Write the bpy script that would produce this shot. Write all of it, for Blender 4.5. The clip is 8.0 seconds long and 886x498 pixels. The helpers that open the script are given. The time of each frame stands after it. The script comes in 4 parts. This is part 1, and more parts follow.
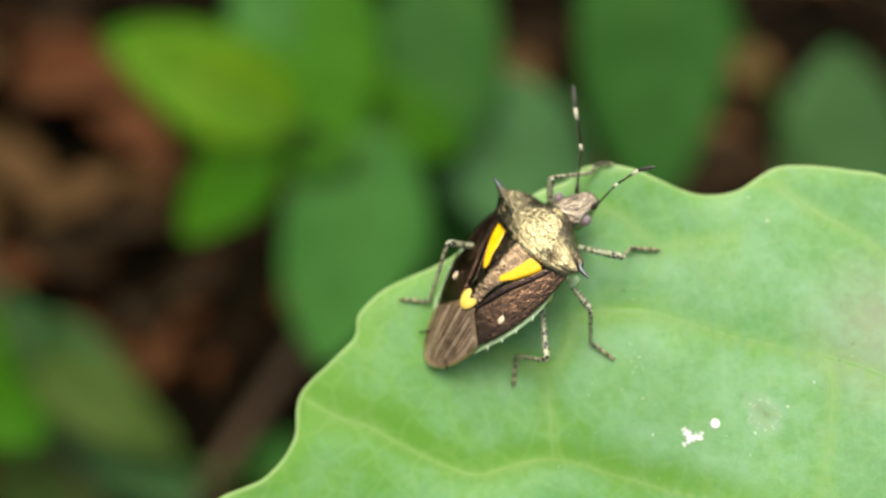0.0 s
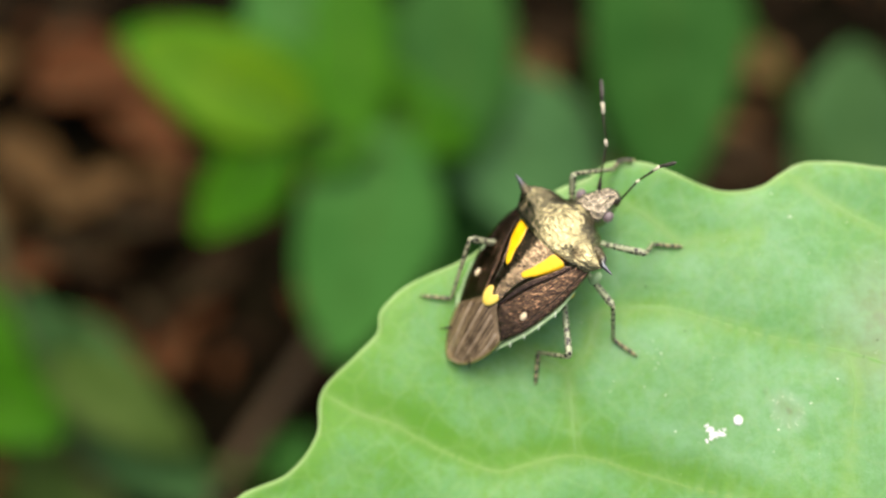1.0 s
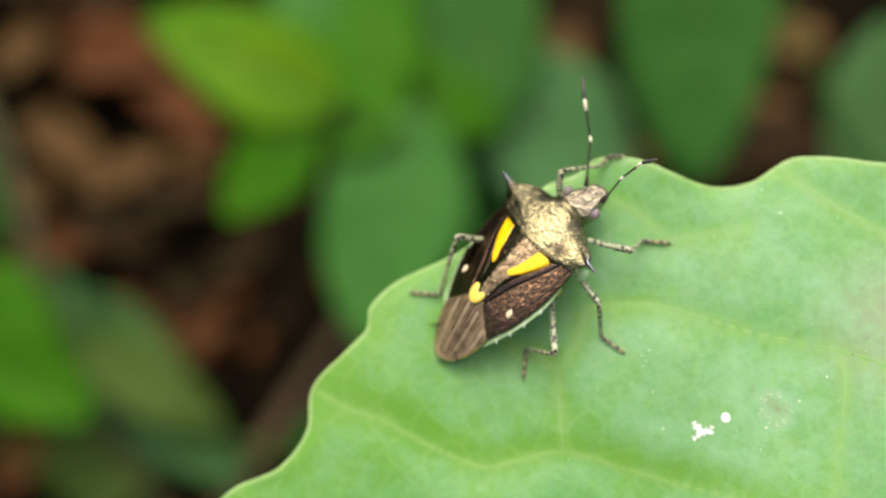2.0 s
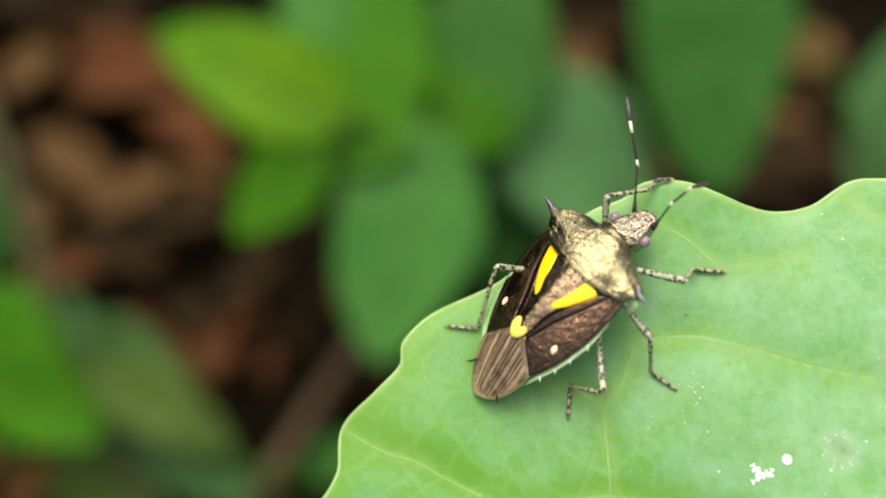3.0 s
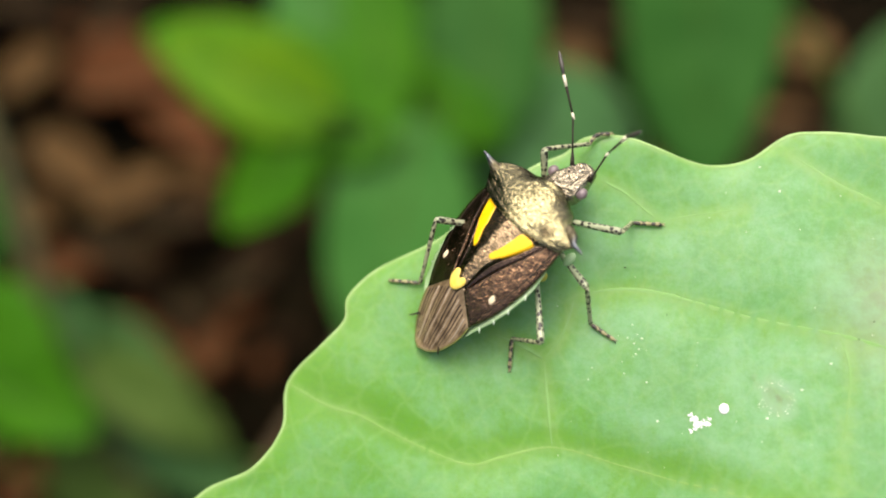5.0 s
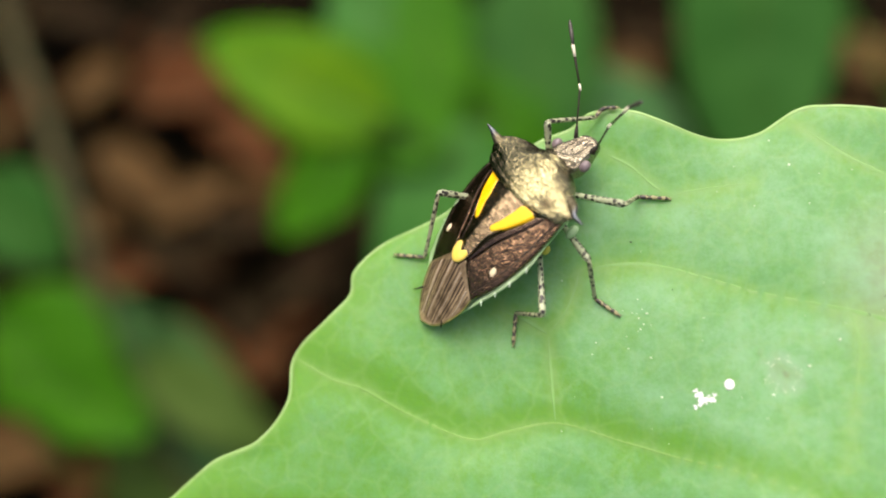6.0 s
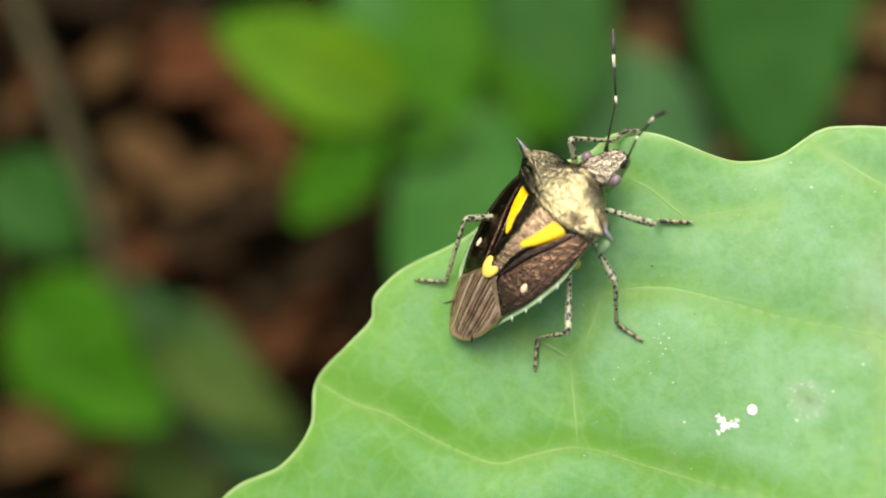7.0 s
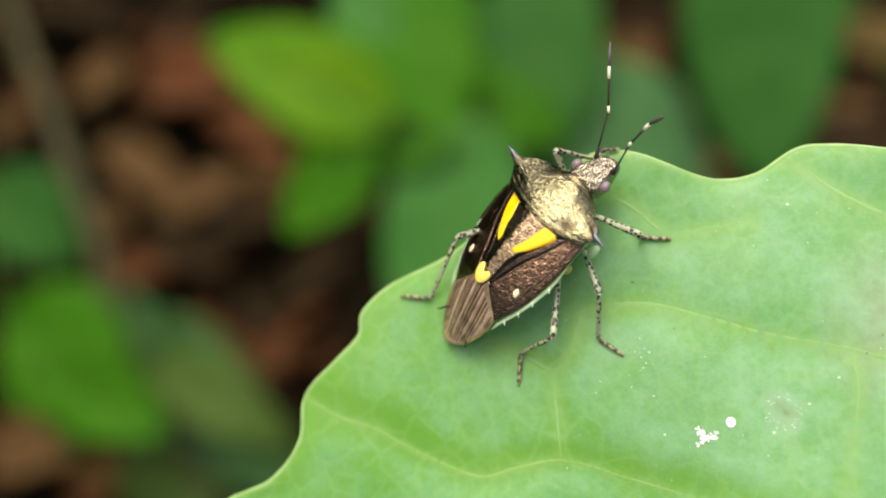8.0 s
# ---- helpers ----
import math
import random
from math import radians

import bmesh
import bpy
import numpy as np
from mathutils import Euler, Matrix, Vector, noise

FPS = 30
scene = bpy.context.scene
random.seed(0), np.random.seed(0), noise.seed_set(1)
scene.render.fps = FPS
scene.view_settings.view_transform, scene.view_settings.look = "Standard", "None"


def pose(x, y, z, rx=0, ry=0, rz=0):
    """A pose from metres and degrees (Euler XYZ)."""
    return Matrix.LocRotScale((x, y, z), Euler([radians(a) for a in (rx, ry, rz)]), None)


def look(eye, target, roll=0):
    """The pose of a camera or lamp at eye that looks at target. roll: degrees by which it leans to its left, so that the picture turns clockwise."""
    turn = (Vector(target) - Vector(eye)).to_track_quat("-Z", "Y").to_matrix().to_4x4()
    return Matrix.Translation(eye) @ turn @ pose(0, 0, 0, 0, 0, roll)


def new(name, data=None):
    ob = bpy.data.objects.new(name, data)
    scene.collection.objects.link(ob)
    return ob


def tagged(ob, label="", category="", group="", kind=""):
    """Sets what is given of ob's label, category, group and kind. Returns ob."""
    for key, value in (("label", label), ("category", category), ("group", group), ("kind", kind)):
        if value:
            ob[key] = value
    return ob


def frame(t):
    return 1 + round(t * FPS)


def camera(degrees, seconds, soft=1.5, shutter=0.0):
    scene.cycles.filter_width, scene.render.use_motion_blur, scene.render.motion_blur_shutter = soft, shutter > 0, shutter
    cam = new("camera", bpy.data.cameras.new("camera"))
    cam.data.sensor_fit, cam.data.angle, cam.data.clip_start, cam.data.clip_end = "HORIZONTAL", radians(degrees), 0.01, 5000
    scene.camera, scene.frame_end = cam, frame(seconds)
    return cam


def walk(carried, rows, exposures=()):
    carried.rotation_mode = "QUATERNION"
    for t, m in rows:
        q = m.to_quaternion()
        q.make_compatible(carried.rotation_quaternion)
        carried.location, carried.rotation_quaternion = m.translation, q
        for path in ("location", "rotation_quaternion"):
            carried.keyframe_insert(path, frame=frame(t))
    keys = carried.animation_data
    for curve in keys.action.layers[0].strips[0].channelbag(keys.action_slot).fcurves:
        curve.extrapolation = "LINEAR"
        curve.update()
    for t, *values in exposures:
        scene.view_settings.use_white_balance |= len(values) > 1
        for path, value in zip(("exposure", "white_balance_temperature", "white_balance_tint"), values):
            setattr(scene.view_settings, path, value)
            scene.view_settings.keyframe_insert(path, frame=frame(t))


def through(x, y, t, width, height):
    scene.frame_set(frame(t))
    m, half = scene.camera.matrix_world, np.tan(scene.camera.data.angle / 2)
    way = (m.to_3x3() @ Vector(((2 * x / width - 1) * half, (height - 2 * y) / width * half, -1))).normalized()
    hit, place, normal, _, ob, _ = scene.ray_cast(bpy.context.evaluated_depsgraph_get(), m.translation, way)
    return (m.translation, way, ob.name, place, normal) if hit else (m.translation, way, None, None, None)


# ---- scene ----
cam = camera(43, 8.0, soft=2.0)
cam.data.dof.use_dof, cam.data.dof.focus_distance, cam.data.dof.aperture_fstop = True, 0.0589, 15.0
cam.data.dof.aperture_blades = 0
PATH = [
    (0, pose(0.00000, -0.03590, 0.25323, 34.011, 0.004, 0.003)),
    (0.5, pose(0.00047, -0.03405, 0.25418, 32.630, 0.939, 0.648)),
    (1, pose(-0.00063, -0.03600, 0.25318, 33.935, 0.482, 0.277)),
    (1.2, pose(0.00005, -0.03554, 0.25437, 32.496, 1.947, 1.198)),
    (2.3, pose(0.00254, -0.03455, 0.25332, 32.912, 2.343, 1.372)),
    (2.5, pose(0.00219, -0.03322, 0.25266, 33.382, 2.494, 1.181)),
    (3, pose(0.00049, -0.03209, 0.25114, 33.338, 2.727, 1.182)),
    (3.5, pose(0.00102, -0.03202, 0.25115, 33.147, 2.845, 1.266)),
    (4, pose(0.00307, -0.03192, 0.25126, 33.492, 3.532, 1.215)),
    (4.5, pose(0.00554, -0.03301, 0.25156, 33.142, 4.474, 2.003)),
    (4.7, pose(0.00372, -0.03368, 0.25082, 33.236, 2.956, 1.098)),
    (5.8, pose(0.00705, -0.03700, 0.24890, 35.268, 5.564, 2.982)),
    (6, pose(0.00750, -0.03669, 0.24825, 34.975, 6.002, 3.453)),
    (6.5, pose(0.00696, -0.03420, 0.24963, 33.338, 6.578, 3.337)),
    (7, pose(0.00717, -0.03418, 0.24998, 33.354, 6.943, 3.303)),
    (7.5, pose(0.00665, -0.03421, 0.25097, 33.654, 7.092, 3.123)),
    (8, pose(0.00793, -0.03435, 0.25122, 33.659, 6.932, 2.921)),
]
# the picture brightens a little in the middle of the clip
BASE = -0.57
walk(cam, PATH, [(t, BASE + e) for t, e in ((0, 0.0), (1, 0.06), (2.5, 0.08), (3.5, 0.26), (4.5, 0.22), (6.5, 0.06), (8, 0.08))])

# ---- light: bright haze, the sun high and to one side ----
SUN_ELEVATION, SUN_AZIMUTH = 78.0, -25.0  # degrees; azimuth from +y towards +x
world = bpy.data.worlds.new("sky")
scene.world = world
world.use_nodes = True
wn = world.node_tree.nodes
sky = wn.new("ShaderNodeTexSky")
sky.sky_type, sky.sun_disc = "NISHITA", False
sky.sun_elevation, sky.sun_rotation = radians(SUN_ELEVATION), radians(SUN_AZIMUTH)
sky.air_density, sky.dust_density, sky.ozone_density = 0.35, 8.0, 0.2
wn["Background"].inputs["Strength"].default_value = 0.41
world.node_tree.links.new(sky.outputs["Color"], wn["Background"].inputs["Color"])
sun = new("sun", bpy.data.lights.new("sun", "SUN"))
sun.data.energy, sun.data.angle, sun.data.color = 1.5, radians(60), (1.0, 0.95, 0.86)
e, a = radians(SUN_ELEVATION), radians(SUN_AZIMUTH)
sun.matrix_world = look((math.cos(e) * math.sin(a), math.cos(e) * math.cos(a), math.sin(e)), (0, 0, 0))

MM = 0.001
LEAF = pose(0, 0, 0.2, 28)  # frame of the large leaf: blade roughly in its xy plane


# ---- materials ----
def shader(name, rough=0.5, metal=0.0, spec=0.5):
    m = bpy.data.materials.new(name)
    m.use_nodes = True
    b = m.node_tree.nodes["Principled BSDF"]
    b.inputs["Roughness"].default_value, b.inputs["Metallic"].default_value = rough, metal
    b.inputs["Specular IOR Level"].default_value = spec
    return m, m.node_tree.nodes, m.node_tree.links, b


def coords(nodes, links, stretch=(1, 1, 1)):
    tc, mp = nodes.new("ShaderNodeTexCoord"), nodes.new("ShaderNodeMapping")
    mp.inputs["Scale"].default_value = stretch
    links.new(tc.outputs["Object"], mp.inputs["Vector"])
    return mp.outputs["Vector"]


def noise_tex(nodes, links, vec, per_metre, detail=4.0, rough=0.55):
    n = nodes.new("ShaderNodeTexNoise")
    n.inputs["Scale"].default_value, n.inputs["Detail"].default_value = per_metre, detail
    n.inputs["Roughness"].default_value = rough
    links.new(vec, n.inputs["Vector"])
    return n.outputs["Fac"]


def ramp(nodes, links, fac, stops):
    r = nodes.new("ShaderNodeValToRGB")
    while len(r.color_ramp.elements) < len(stops):
        r.color_ramp.elements.new(0.5)
    for el, (p, c) in zip(r.color_ramp.elements, stops):
        el.position, el.color = p, (*c, 1) if len(c) == 3 else c
    links.new(fac, r.inputs["Fac"])
    return r.outputs["Color"]


def mix(nodes, links, fac, one, two, how="MIX"):
    n = nodes.new("ShaderNodeMix")
    n.data_type, n.blend_type = "RGBA", how
    for sock, v in (("Factor", fac), ("A", one), ("B", two)):
        s = [i for i in n.inputs if i.name == sock and (i.type == "RGBA" or sock == "Factor")][0]
        if hasattr(v, "links"):
            links.new(v, s)
        elif sock == "Factor":
            s.default_value = v
        else:
            s.default_value = (*v, 1)
    return [o for o in n.outputs if o.type == "RGBA"][0]


def bump(nodes, links, b, height, distance, strength=1.0):
    n = nodes.new("ShaderNodeBump")
    n.inputs["Distance"].default_value, n.inputs["Strength"].default_value = distance, strength
    links.new(height, n.inputs["Height"])
    links.new(n.outputs["Normal"], b.inputs["Normal"])
    return n


def grainy(name, dark, light, per_metre, rough, metal=0.0, relief=0.0, stretch=(1, 1, 1), spec=0.5, coarse=None):
    """A surface that varies between two colours at a fine and a coarse scale, with relief in metres."""
    m, n, l, b = shader(name, rough, metal, spec)
    v = coords(n, l, stretch)
    fine = noise_tex(n, l, v, per_metre)
    broad = noise_tex(n, l, v, per_metre * 0.22, 2.0)
    c1 = ramp(n, l, fine, [(0.32, dark), (0.68, light)])
    c2 = mix(n, l, 0.35, c1, ramp(n, l, broad, [(0.35, coarse or dark), (0.65, light)]))
    l.new(c2, b.inputs["Base Color"])
    if relief:
        bump(n, l, b, fine, relief)
    return m


def leaf_shader(name, dark, light, rough, per_metre=120, through=0.15, relief=0.0002):
    m, n, l, b = shader(name, rough + 0.15, 0.0, 0.1)
    v = coords(n, l)
    fine, broad = noise_tex(n, l, v, per_metre * 6, 5.0), noise_tex(n, l, v, per_metre * 0.7, 2.0)
    c = mix(n, l, 0.4, ramp(n, l, broad, [(0.3, dark), (0.7, light)]), ramp(n, l, fine, [(0.3, dark), (0.7, light)]))
    l.new(c, b.inputs["Base Color"])
    bump(n, l, b, fine, relief)
    t, mx = n.new("ShaderNodeBsdfTranslucent"), n.new("ShaderNodeMixShader")
    l.new(c, t.inputs["Color"])
    mx.inputs["Fac"].default_value = through
    l.new(b.outputs["BSDF"], mx.inputs[1])
    l.new(t.outputs["BSDF"], mx.inputs[2])
    l.new(mx.outputs["Shader"], n["Material Output"].inputs["Surface"])
    return m


def spot_mask(n, l, centre, radius, soft, wobble):
    """1 inside a ragged round spot of the object's own surface, 0 outside."""
    tc = n.new("ShaderNodeTexCoord")
    d = n.new("ShaderNodeVectorMath")
    d.operation = "DISTANCE"
    d.inputs[1].default_value = centre
    w, add = n.new("ShaderNodeTexNoise"), n.new("ShaderNodeMath")
    w.inputs["Scale"].default_value, w.inputs["Detail"].default_value = 900, 4
    l.new(tc.outputs["Object"], w.inputs["Vector"])
    l.new(tc.outputs["Object"], d.inputs[0])
    add.operation = "MULTIPLY_ADD"
    l.new(w.outputs["Fac"], add.inputs[0])
    add.inputs[1].default_value = wobble
    l.new(d.outputs["Value"], add.inputs[2])
    r = n.new("ShaderNodeMapRange")
    l.new(add.outputs[0], r.inputs["Value"])
    r.inputs["From Min"].default_value, r.inputs["From Max"].default_value = radius + soft, radius - soft
    return r.outputs["Result"]


def big_leaf_shader():
    """Waxy leaf: a grey-green bloom that is thin along veins and rim, fine freckles, two old blemishes."""
    m, n, l, b = shader("waxy leaf", 0.48, 0.0, 0.4)
    v = coords(n, l)
    broad, mid = noise_tex(n, l, v, 110, 3.0), noise_tex(n, l, v, 480, 5.0, 0.6)
    fine = noise_tex(n, l, v, 4200, 3.0)
    at = n.new("ShaderNodeAttribute")
    at.attribute_name = "bloom"
    wax = n.new("ShaderNodeMath")
    wax.operation = "MULTIPLY_ADD"
    blotch = n.new("ShaderNodeMath")
    blotch.operation = "MULTIPLY_ADD"
    l.new(noise_tex(n, l, coords(n, l, (1.0, 0.45, 1.0)), 1500, 7.0, 0.8), blotch.inputs[0])
    blotch.inputs[1].default_value = 2.2
    l.new(at.outputs["Fac"], blotch.inputs[2])
    l.new(mid, wax.inputs[0])
    wax.inputs[1].default_value = 2.2
    l.new(blotch.outputs[0], wax.inputs[2])
    green = ramp(n, l, broad, [(0.3, (0.108, 0.308, 0.016)), (0.7, (0.142, 0.342, 0.038))])
    bloom = ramp(n, l, broad, [(0.3, (0.112, 0.322, 0.085)), (0.7, (0.152, 0.35, 0.128))])
    span = n.new("ShaderNodeMapRange")
    span.interpolation_type = "SMOOTHSTEP"
    l.new(wax.outputs[0], span.inputs["Value"])
    span.inputs["From Min"].default_value, span.inputs["From Max"].default_value = 2.1, 3.6
    c = mix(n, l, span.outputs["Result"], green, bloom)
    c = mix(n, l, ramp(n, l, fine, [(0.35, (0.3, 0.3, 0.3)), (0.6, (0, 0, 0))]), c, (0.10, 0.29, 0.05))
    for centre, radius, soft, colour, k in (((0.0240, -0.0046, 0.0019), 0.0030, 0.0024, (0.245, 0.30, 0.18), 0.8),
                                            ((0.0176, -0.0092, 0.0017), 0.0009, 0.0003, (0.27, 0.39, 0.25), 0.7),
                                            ((0.0176, -0.0092, 0.0017), 0.0006, 0.0003, (0.16, 0.30, 0.11), 0.75),
                                            ((0.0165, -0.0080, 0.0015), 0.00005, 0.00014, (0.14, 0.13, 0.06), 0.6),
                                            ((0.0177, -0.0093, 0.0017), 0.00005, 0.00014, (0.12, 0.085, 0.04), 0.9)):
        mask = n.new("ShaderNodeMath")
        mask.operation = "MULTIPLY"
        l.new(spot_mask(n, l, centre, radius + 0.0006, soft, 0.0012), mask.inputs[0])
        mask.inputs[1].default_value = k
        c = mix(n, l, mask.outputs[0], c, colour)
    pale = n.new("ShaderNodeAttribute")
    pale.attribute_name = "vein"
    thin = n.new("ShaderNodeMath")
    thin.operation = "MULTIPLY"
    l.new(pale.outputs["Fac"], thin.inputs[0])
    l.new(ramp(n, l, mid, [(0.25, (0.45,) * 3), (0.6, (1,) * 3)]), thin.inputs[1])
    c = mix(n, l, thin.outputs[0], c, (0.215, 0.40, 0.095))
    # faint net of the finest veins
    net, bent, off = n.new("ShaderNodeTexVoronoi"), n.new("ShaderNodeTexNoise"), n.new("ShaderNodeVectorMath")
    net.feature = "DISTANCE_TO_EDGE"
    net.inputs["Scale"].default_value, bent.inputs["Scale"].default_value = 520, 700
    off.operation = "MULTIPLY_ADD"
    l.new(v, bent.inputs["Vector"])
    l.new(bent.outputs["Color"], off.inputs[0])
    off.inputs[1].default_value = (0.0011,) * 3
    l.new(v, off.inputs[2])
    l.new(off.outputs[0], net.inputs["Vector"])
    c = mix(n, l, ramp(n, l, net.outputs["Distance"], [(0.0, (0.20,) * 3), (0.10, (0, 0, 0))]), c, (0.24, 0.42, 0.13))
    # frosty wax in ragged patches
    frost = n.new("ShaderNodeMath")
    frost.operation = "MULTIPLY"
    patches = ramp(n, l, noise_tex(n, l, v, 330, 9.0, 0.78), [(0.42, (0, 0, 0)), (0.70, (0.75,) * 3)])
    l.new(patches, frost.inputs[0])
    l.new(at.outputs["Fac"], frost.inputs[1])
    c = mix(n, l, frost.outputs[0], c, (0.235, 0.47, 0.245))
    l.new(c, b.inputs["Base Color"])
    b.inputs["Subsurface Weight"].default_value, b.inputs["Subsurface Scale"].default_value = 0.5, 0.0016
    b.inputs["Subsurface Radius"].default_value = (0.7, 1.0, 0.4)
    l.new(ramp(n, l, mid, [(0.3, (0.40,) * 3), (0.7, (0.58,) * 3)]), b.inputs["Roughness"])
    h = n.new("ShaderNodeMath")
    h.operation = "MULTIPLY_ADD"
    l.new(mid, h.inputs[0])
    h.inputs[1].default_value = 6.0
    l.new(fine, h.inputs[2])
    bump(n, l, b, h.outputs[0], 0.000006)
    t, mx = n.new("ShaderNodeBsdfTranslucent"), n.new("ShaderNodeMixShader")
    l.new(c, t.inputs["Color"])
    mx.inputs["Fac"].default_value = 0.12
    l.new(b.outputs["BSDF"], mx.inputs[1])
    l.new(t.outputs["BSDF"], mx.inputs[2])
    l.new(mx.outputs["Shader"], n["Material Output"].inputs["Surface"])
    return m


def pitted(name, dark, light, metal, rough, per_metre, depth, stretch=(1, 1, 1), pit=1.0, grain=0.5):
    """Insect cuticle: a field of little pits between wrinkles, metallic sheen."""
    m, n, l, b = shader(name, rough, metal, 0.5)
    v = coords(n, l, stretch)
    vo = n.new("ShaderNodeTexVoronoi")
    vo.inputs["Scale"].default_value = per_metre
    warp = n.new("ShaderNodeMix")
    warp.data_type = "VECTOR"
    nz = n.new("ShaderNodeTexNoise")
    nz.inputs["Scale"].default_value = per_metre * 0.35
    l.new(v, nz.inputs["Vector"])
    off = n.new("ShaderNodeVectorMath")
    off.operation = "MULTIPLY_ADD"
    l.new(nz.outputs["Color"], off.inputs[0])
    off.inputs[1].default_value = (1.6 / per_metre,) * 3
    l.new(v, off.inputs[2])
    l.new(off.outputs[0], vo.inputs["Vector"])
    fine = noise_tex(n, l, v, per_metre * 1.7, 3.0)
    pits = vo.outputs["Distance"]
    c = mix(n, l, grain, ramp(n, l, pits, [(0.1, dark), (0.55, light)]), ramp(n, l, fine, [(0.35, dark), (0.65, light)]))
    l.new(c, b.inputs["Base Color"])
    h = n.new("ShaderNodeMath")
    h.operation = "MULTIPLY_ADD"
    l.new(fine, h.inputs[0])
    h.inputs[1].default_value = 0.6
    deep = n.new("ShaderNodeMath")
    deep.operation = "MULTIPLY"
    l.new(pits, deep.inputs[0])
    deep.inputs[1].default_value = pit
    l.new(deep.outputs[0], h.inputs[2])
    bump(n, l, b, h.outputs[0], depth)
    return m


def spot_of(m, centre, radius, soft, colour):
    """A soft-edged dark spot in a cuticle material's colour, in the body's own space."""
    n, l = m.node_tree.nodes, m.node_tree.links
    b = n["Principled BSDF"]
    was = b.inputs["Base Color"].links[0].from_socket
    l.new(mix(n, l, spot_mask(n, l, centre, radius, soft, 0.0002), was, colour), b.inputs["Base Color"])


def speckled(name, pale, dark, per_metre, size, more, along=1.0):
    """Pale limb cuticle with dark dots; the dots grow by 'more' for each metre along the limb."""
    m, n, l, b = shader(name, 0.38)
    v = coords(n, l, (along, 1, 1))
    vo = n.new("ShaderNodeTexVoronoi")
    vo.inputs["Scale"].default_value, vo.inputs["Randomness"].default_value = per_metre, 0.85
    l.new(v, vo.inputs["Vector"])
    tc, sep = n.new("ShaderNodeTexCoord"), n.new("ShaderNodeSeparateXYZ")
    l.new(tc.outputs["Object"], sep.inputs[0])
    reach, over, span = n.new("ShaderNodeMath"), n.new("ShaderNodeMath"), n.new("ShaderNodeMapRange")
    reach.operation, over.operation = "MULTIPLY_ADD", "SUBTRACT"
    l.new(sep.outputs["X"], reach.inputs[0])
    reach.inputs[1].default_value, reach.inputs[2].default_value = more, size
    l.new(reach.outputs[0], over.inputs[0])
    l.new(vo.outputs["Distance"], over.inputs[1])
    l.new(over.outputs[0], span.inputs["Value"])
    span.inputs["From Min"].default_value, span.inputs["From Max"].default_value = -0.04, 0.04
    f = noise_tex(n, l, v, per_metre * 0.6, 2.0)
    c = mix(n, l, span.outputs["Result"], ramp(n, l, f, [(0.35, tuple(0.72 * k for k in pale)), (0.65, pale)]), dark)
    l.new(c, b.inputs["Base Color"])
    bump(n, l, b, f, 0.00003)
    return m


BLADE = big_leaf_shader()
VEIN = grainy("pale vein", (0.15, 0.34, 0.045), (0.215, 0.39, 0.09), 900, 0.5, relief=0.00002)
RIM = grainy("pale leaf rim", (0.22, 0.40, 0.10), (0.32, 0.50, 0.18), 700, 0.35, relief=0.00001)
SOFT_VEIN = grainy("soft vein", (0.15, 0.343, 0.07), (0.19, 0.38, 0.105), 700, 0.5, relief=0.00001)
STALK = grainy("green stalk", (0.12, 0.25, 0.06), (0.22, 0.36, 0.12), 400, 0.5)
HEAD = pitted("greyish bronze cuticle", (0.10, 0.085, 0.055), (0.46, 0.41, 0.30), 0.95, 0.18, 8000, 0.00006, pit=0.9)
BRONZE = pitted("bronze cuticle", (0.12, 0.105, 0.046), (0.42, 0.38, 0.21), 1.0, 0.13, 5600, 0.00007, (2.7, 0.5, 1), 0.4, 0.6)
spot_of(BRONZE, (-0.00055, -0.0019, 0.0019), 0.00042, 0.00026, (0.065, 0.045, 0.026))
SHIELD = pitted("brown bronze cuticle", (0.022, 0.017, 0.009), (0.28, 0.215, 0.13), 1.0, 0.17, 5800, 0.00005, (2.3, 0.55, 1), 0.5, 0.65)
WING = pitted("dark brown wing", (0.014, 0.009, 0.005), (0.28, 0.182, 0.112), 1.0, 0.15, 9500, 0.000032, pit=1.2)
CLAVUS = pitted("brown inner wing", (0.012, 0.01, 0.008), (0.17, 0.12, 0.085), 1.0, 0.2, 7600, 0.00002)
RIDGE = grainy("brown wing vein", (0.014, 0.009, 0.006), (0.07, 0.046, 0.03), 3000, 0.3, 0.6, 0.00002)
FILM = grainy("smoky wing film", (0.11, 0.075, 0.036), (0.50, 0.375, 0.215), 3600, 0.3, 0.35, 0.00003, (0.12, 1, 1))
FILM_VEIN = grainy("wing film vein", (0.03, 0.02, 0.012), (0.08, 0.055, 0.035), 2000, 0.4)
# pale colour that paints the whitish reflections streaking the wing film
FILM_GLINT = grainy("painted wing film highlight", (0.34, 0.27, 0.19), (0.58, 0.49, 0.36), 2000, 0.3)
OLIVE = grainy("olive wing rim", (0.10, 0.11, 0.02), (0.20, 0.21, 0.06), 2000, 0.35)
YELLOW = grainy("yellow enamel", (0.84, 0.46, 0.0), (0.97, 0.66, 0.01), 2500, 0.35, relief=0.00003)
TIP = grainy("pale yellow enamel", (0.90, 0.62, 0.05), (0.95, 0.78, 0.20), 2500, 0.4)
IVORY = grainy("cream enamel", (0.85, 0.68, 0.36), (0.92, 0.84, 0.60), 2500, 0.4)
BELLY = grainy("pale green cuticle", (0.27, 0.46, 0.19), (0.46, 0.62, 0.36), 1800, 0.45, relief=0.00003)
TOOTH = grainy("whitish cuticle", (0.42, 0.56, 0.36), (0.58, 0.70, 0.52), 1800, 0.45)
COXA = grainy("yellow-green cuticle", (0.42, 0.40, 0.03), (0.60, 0.55, 0.08), 2500, 0.45)
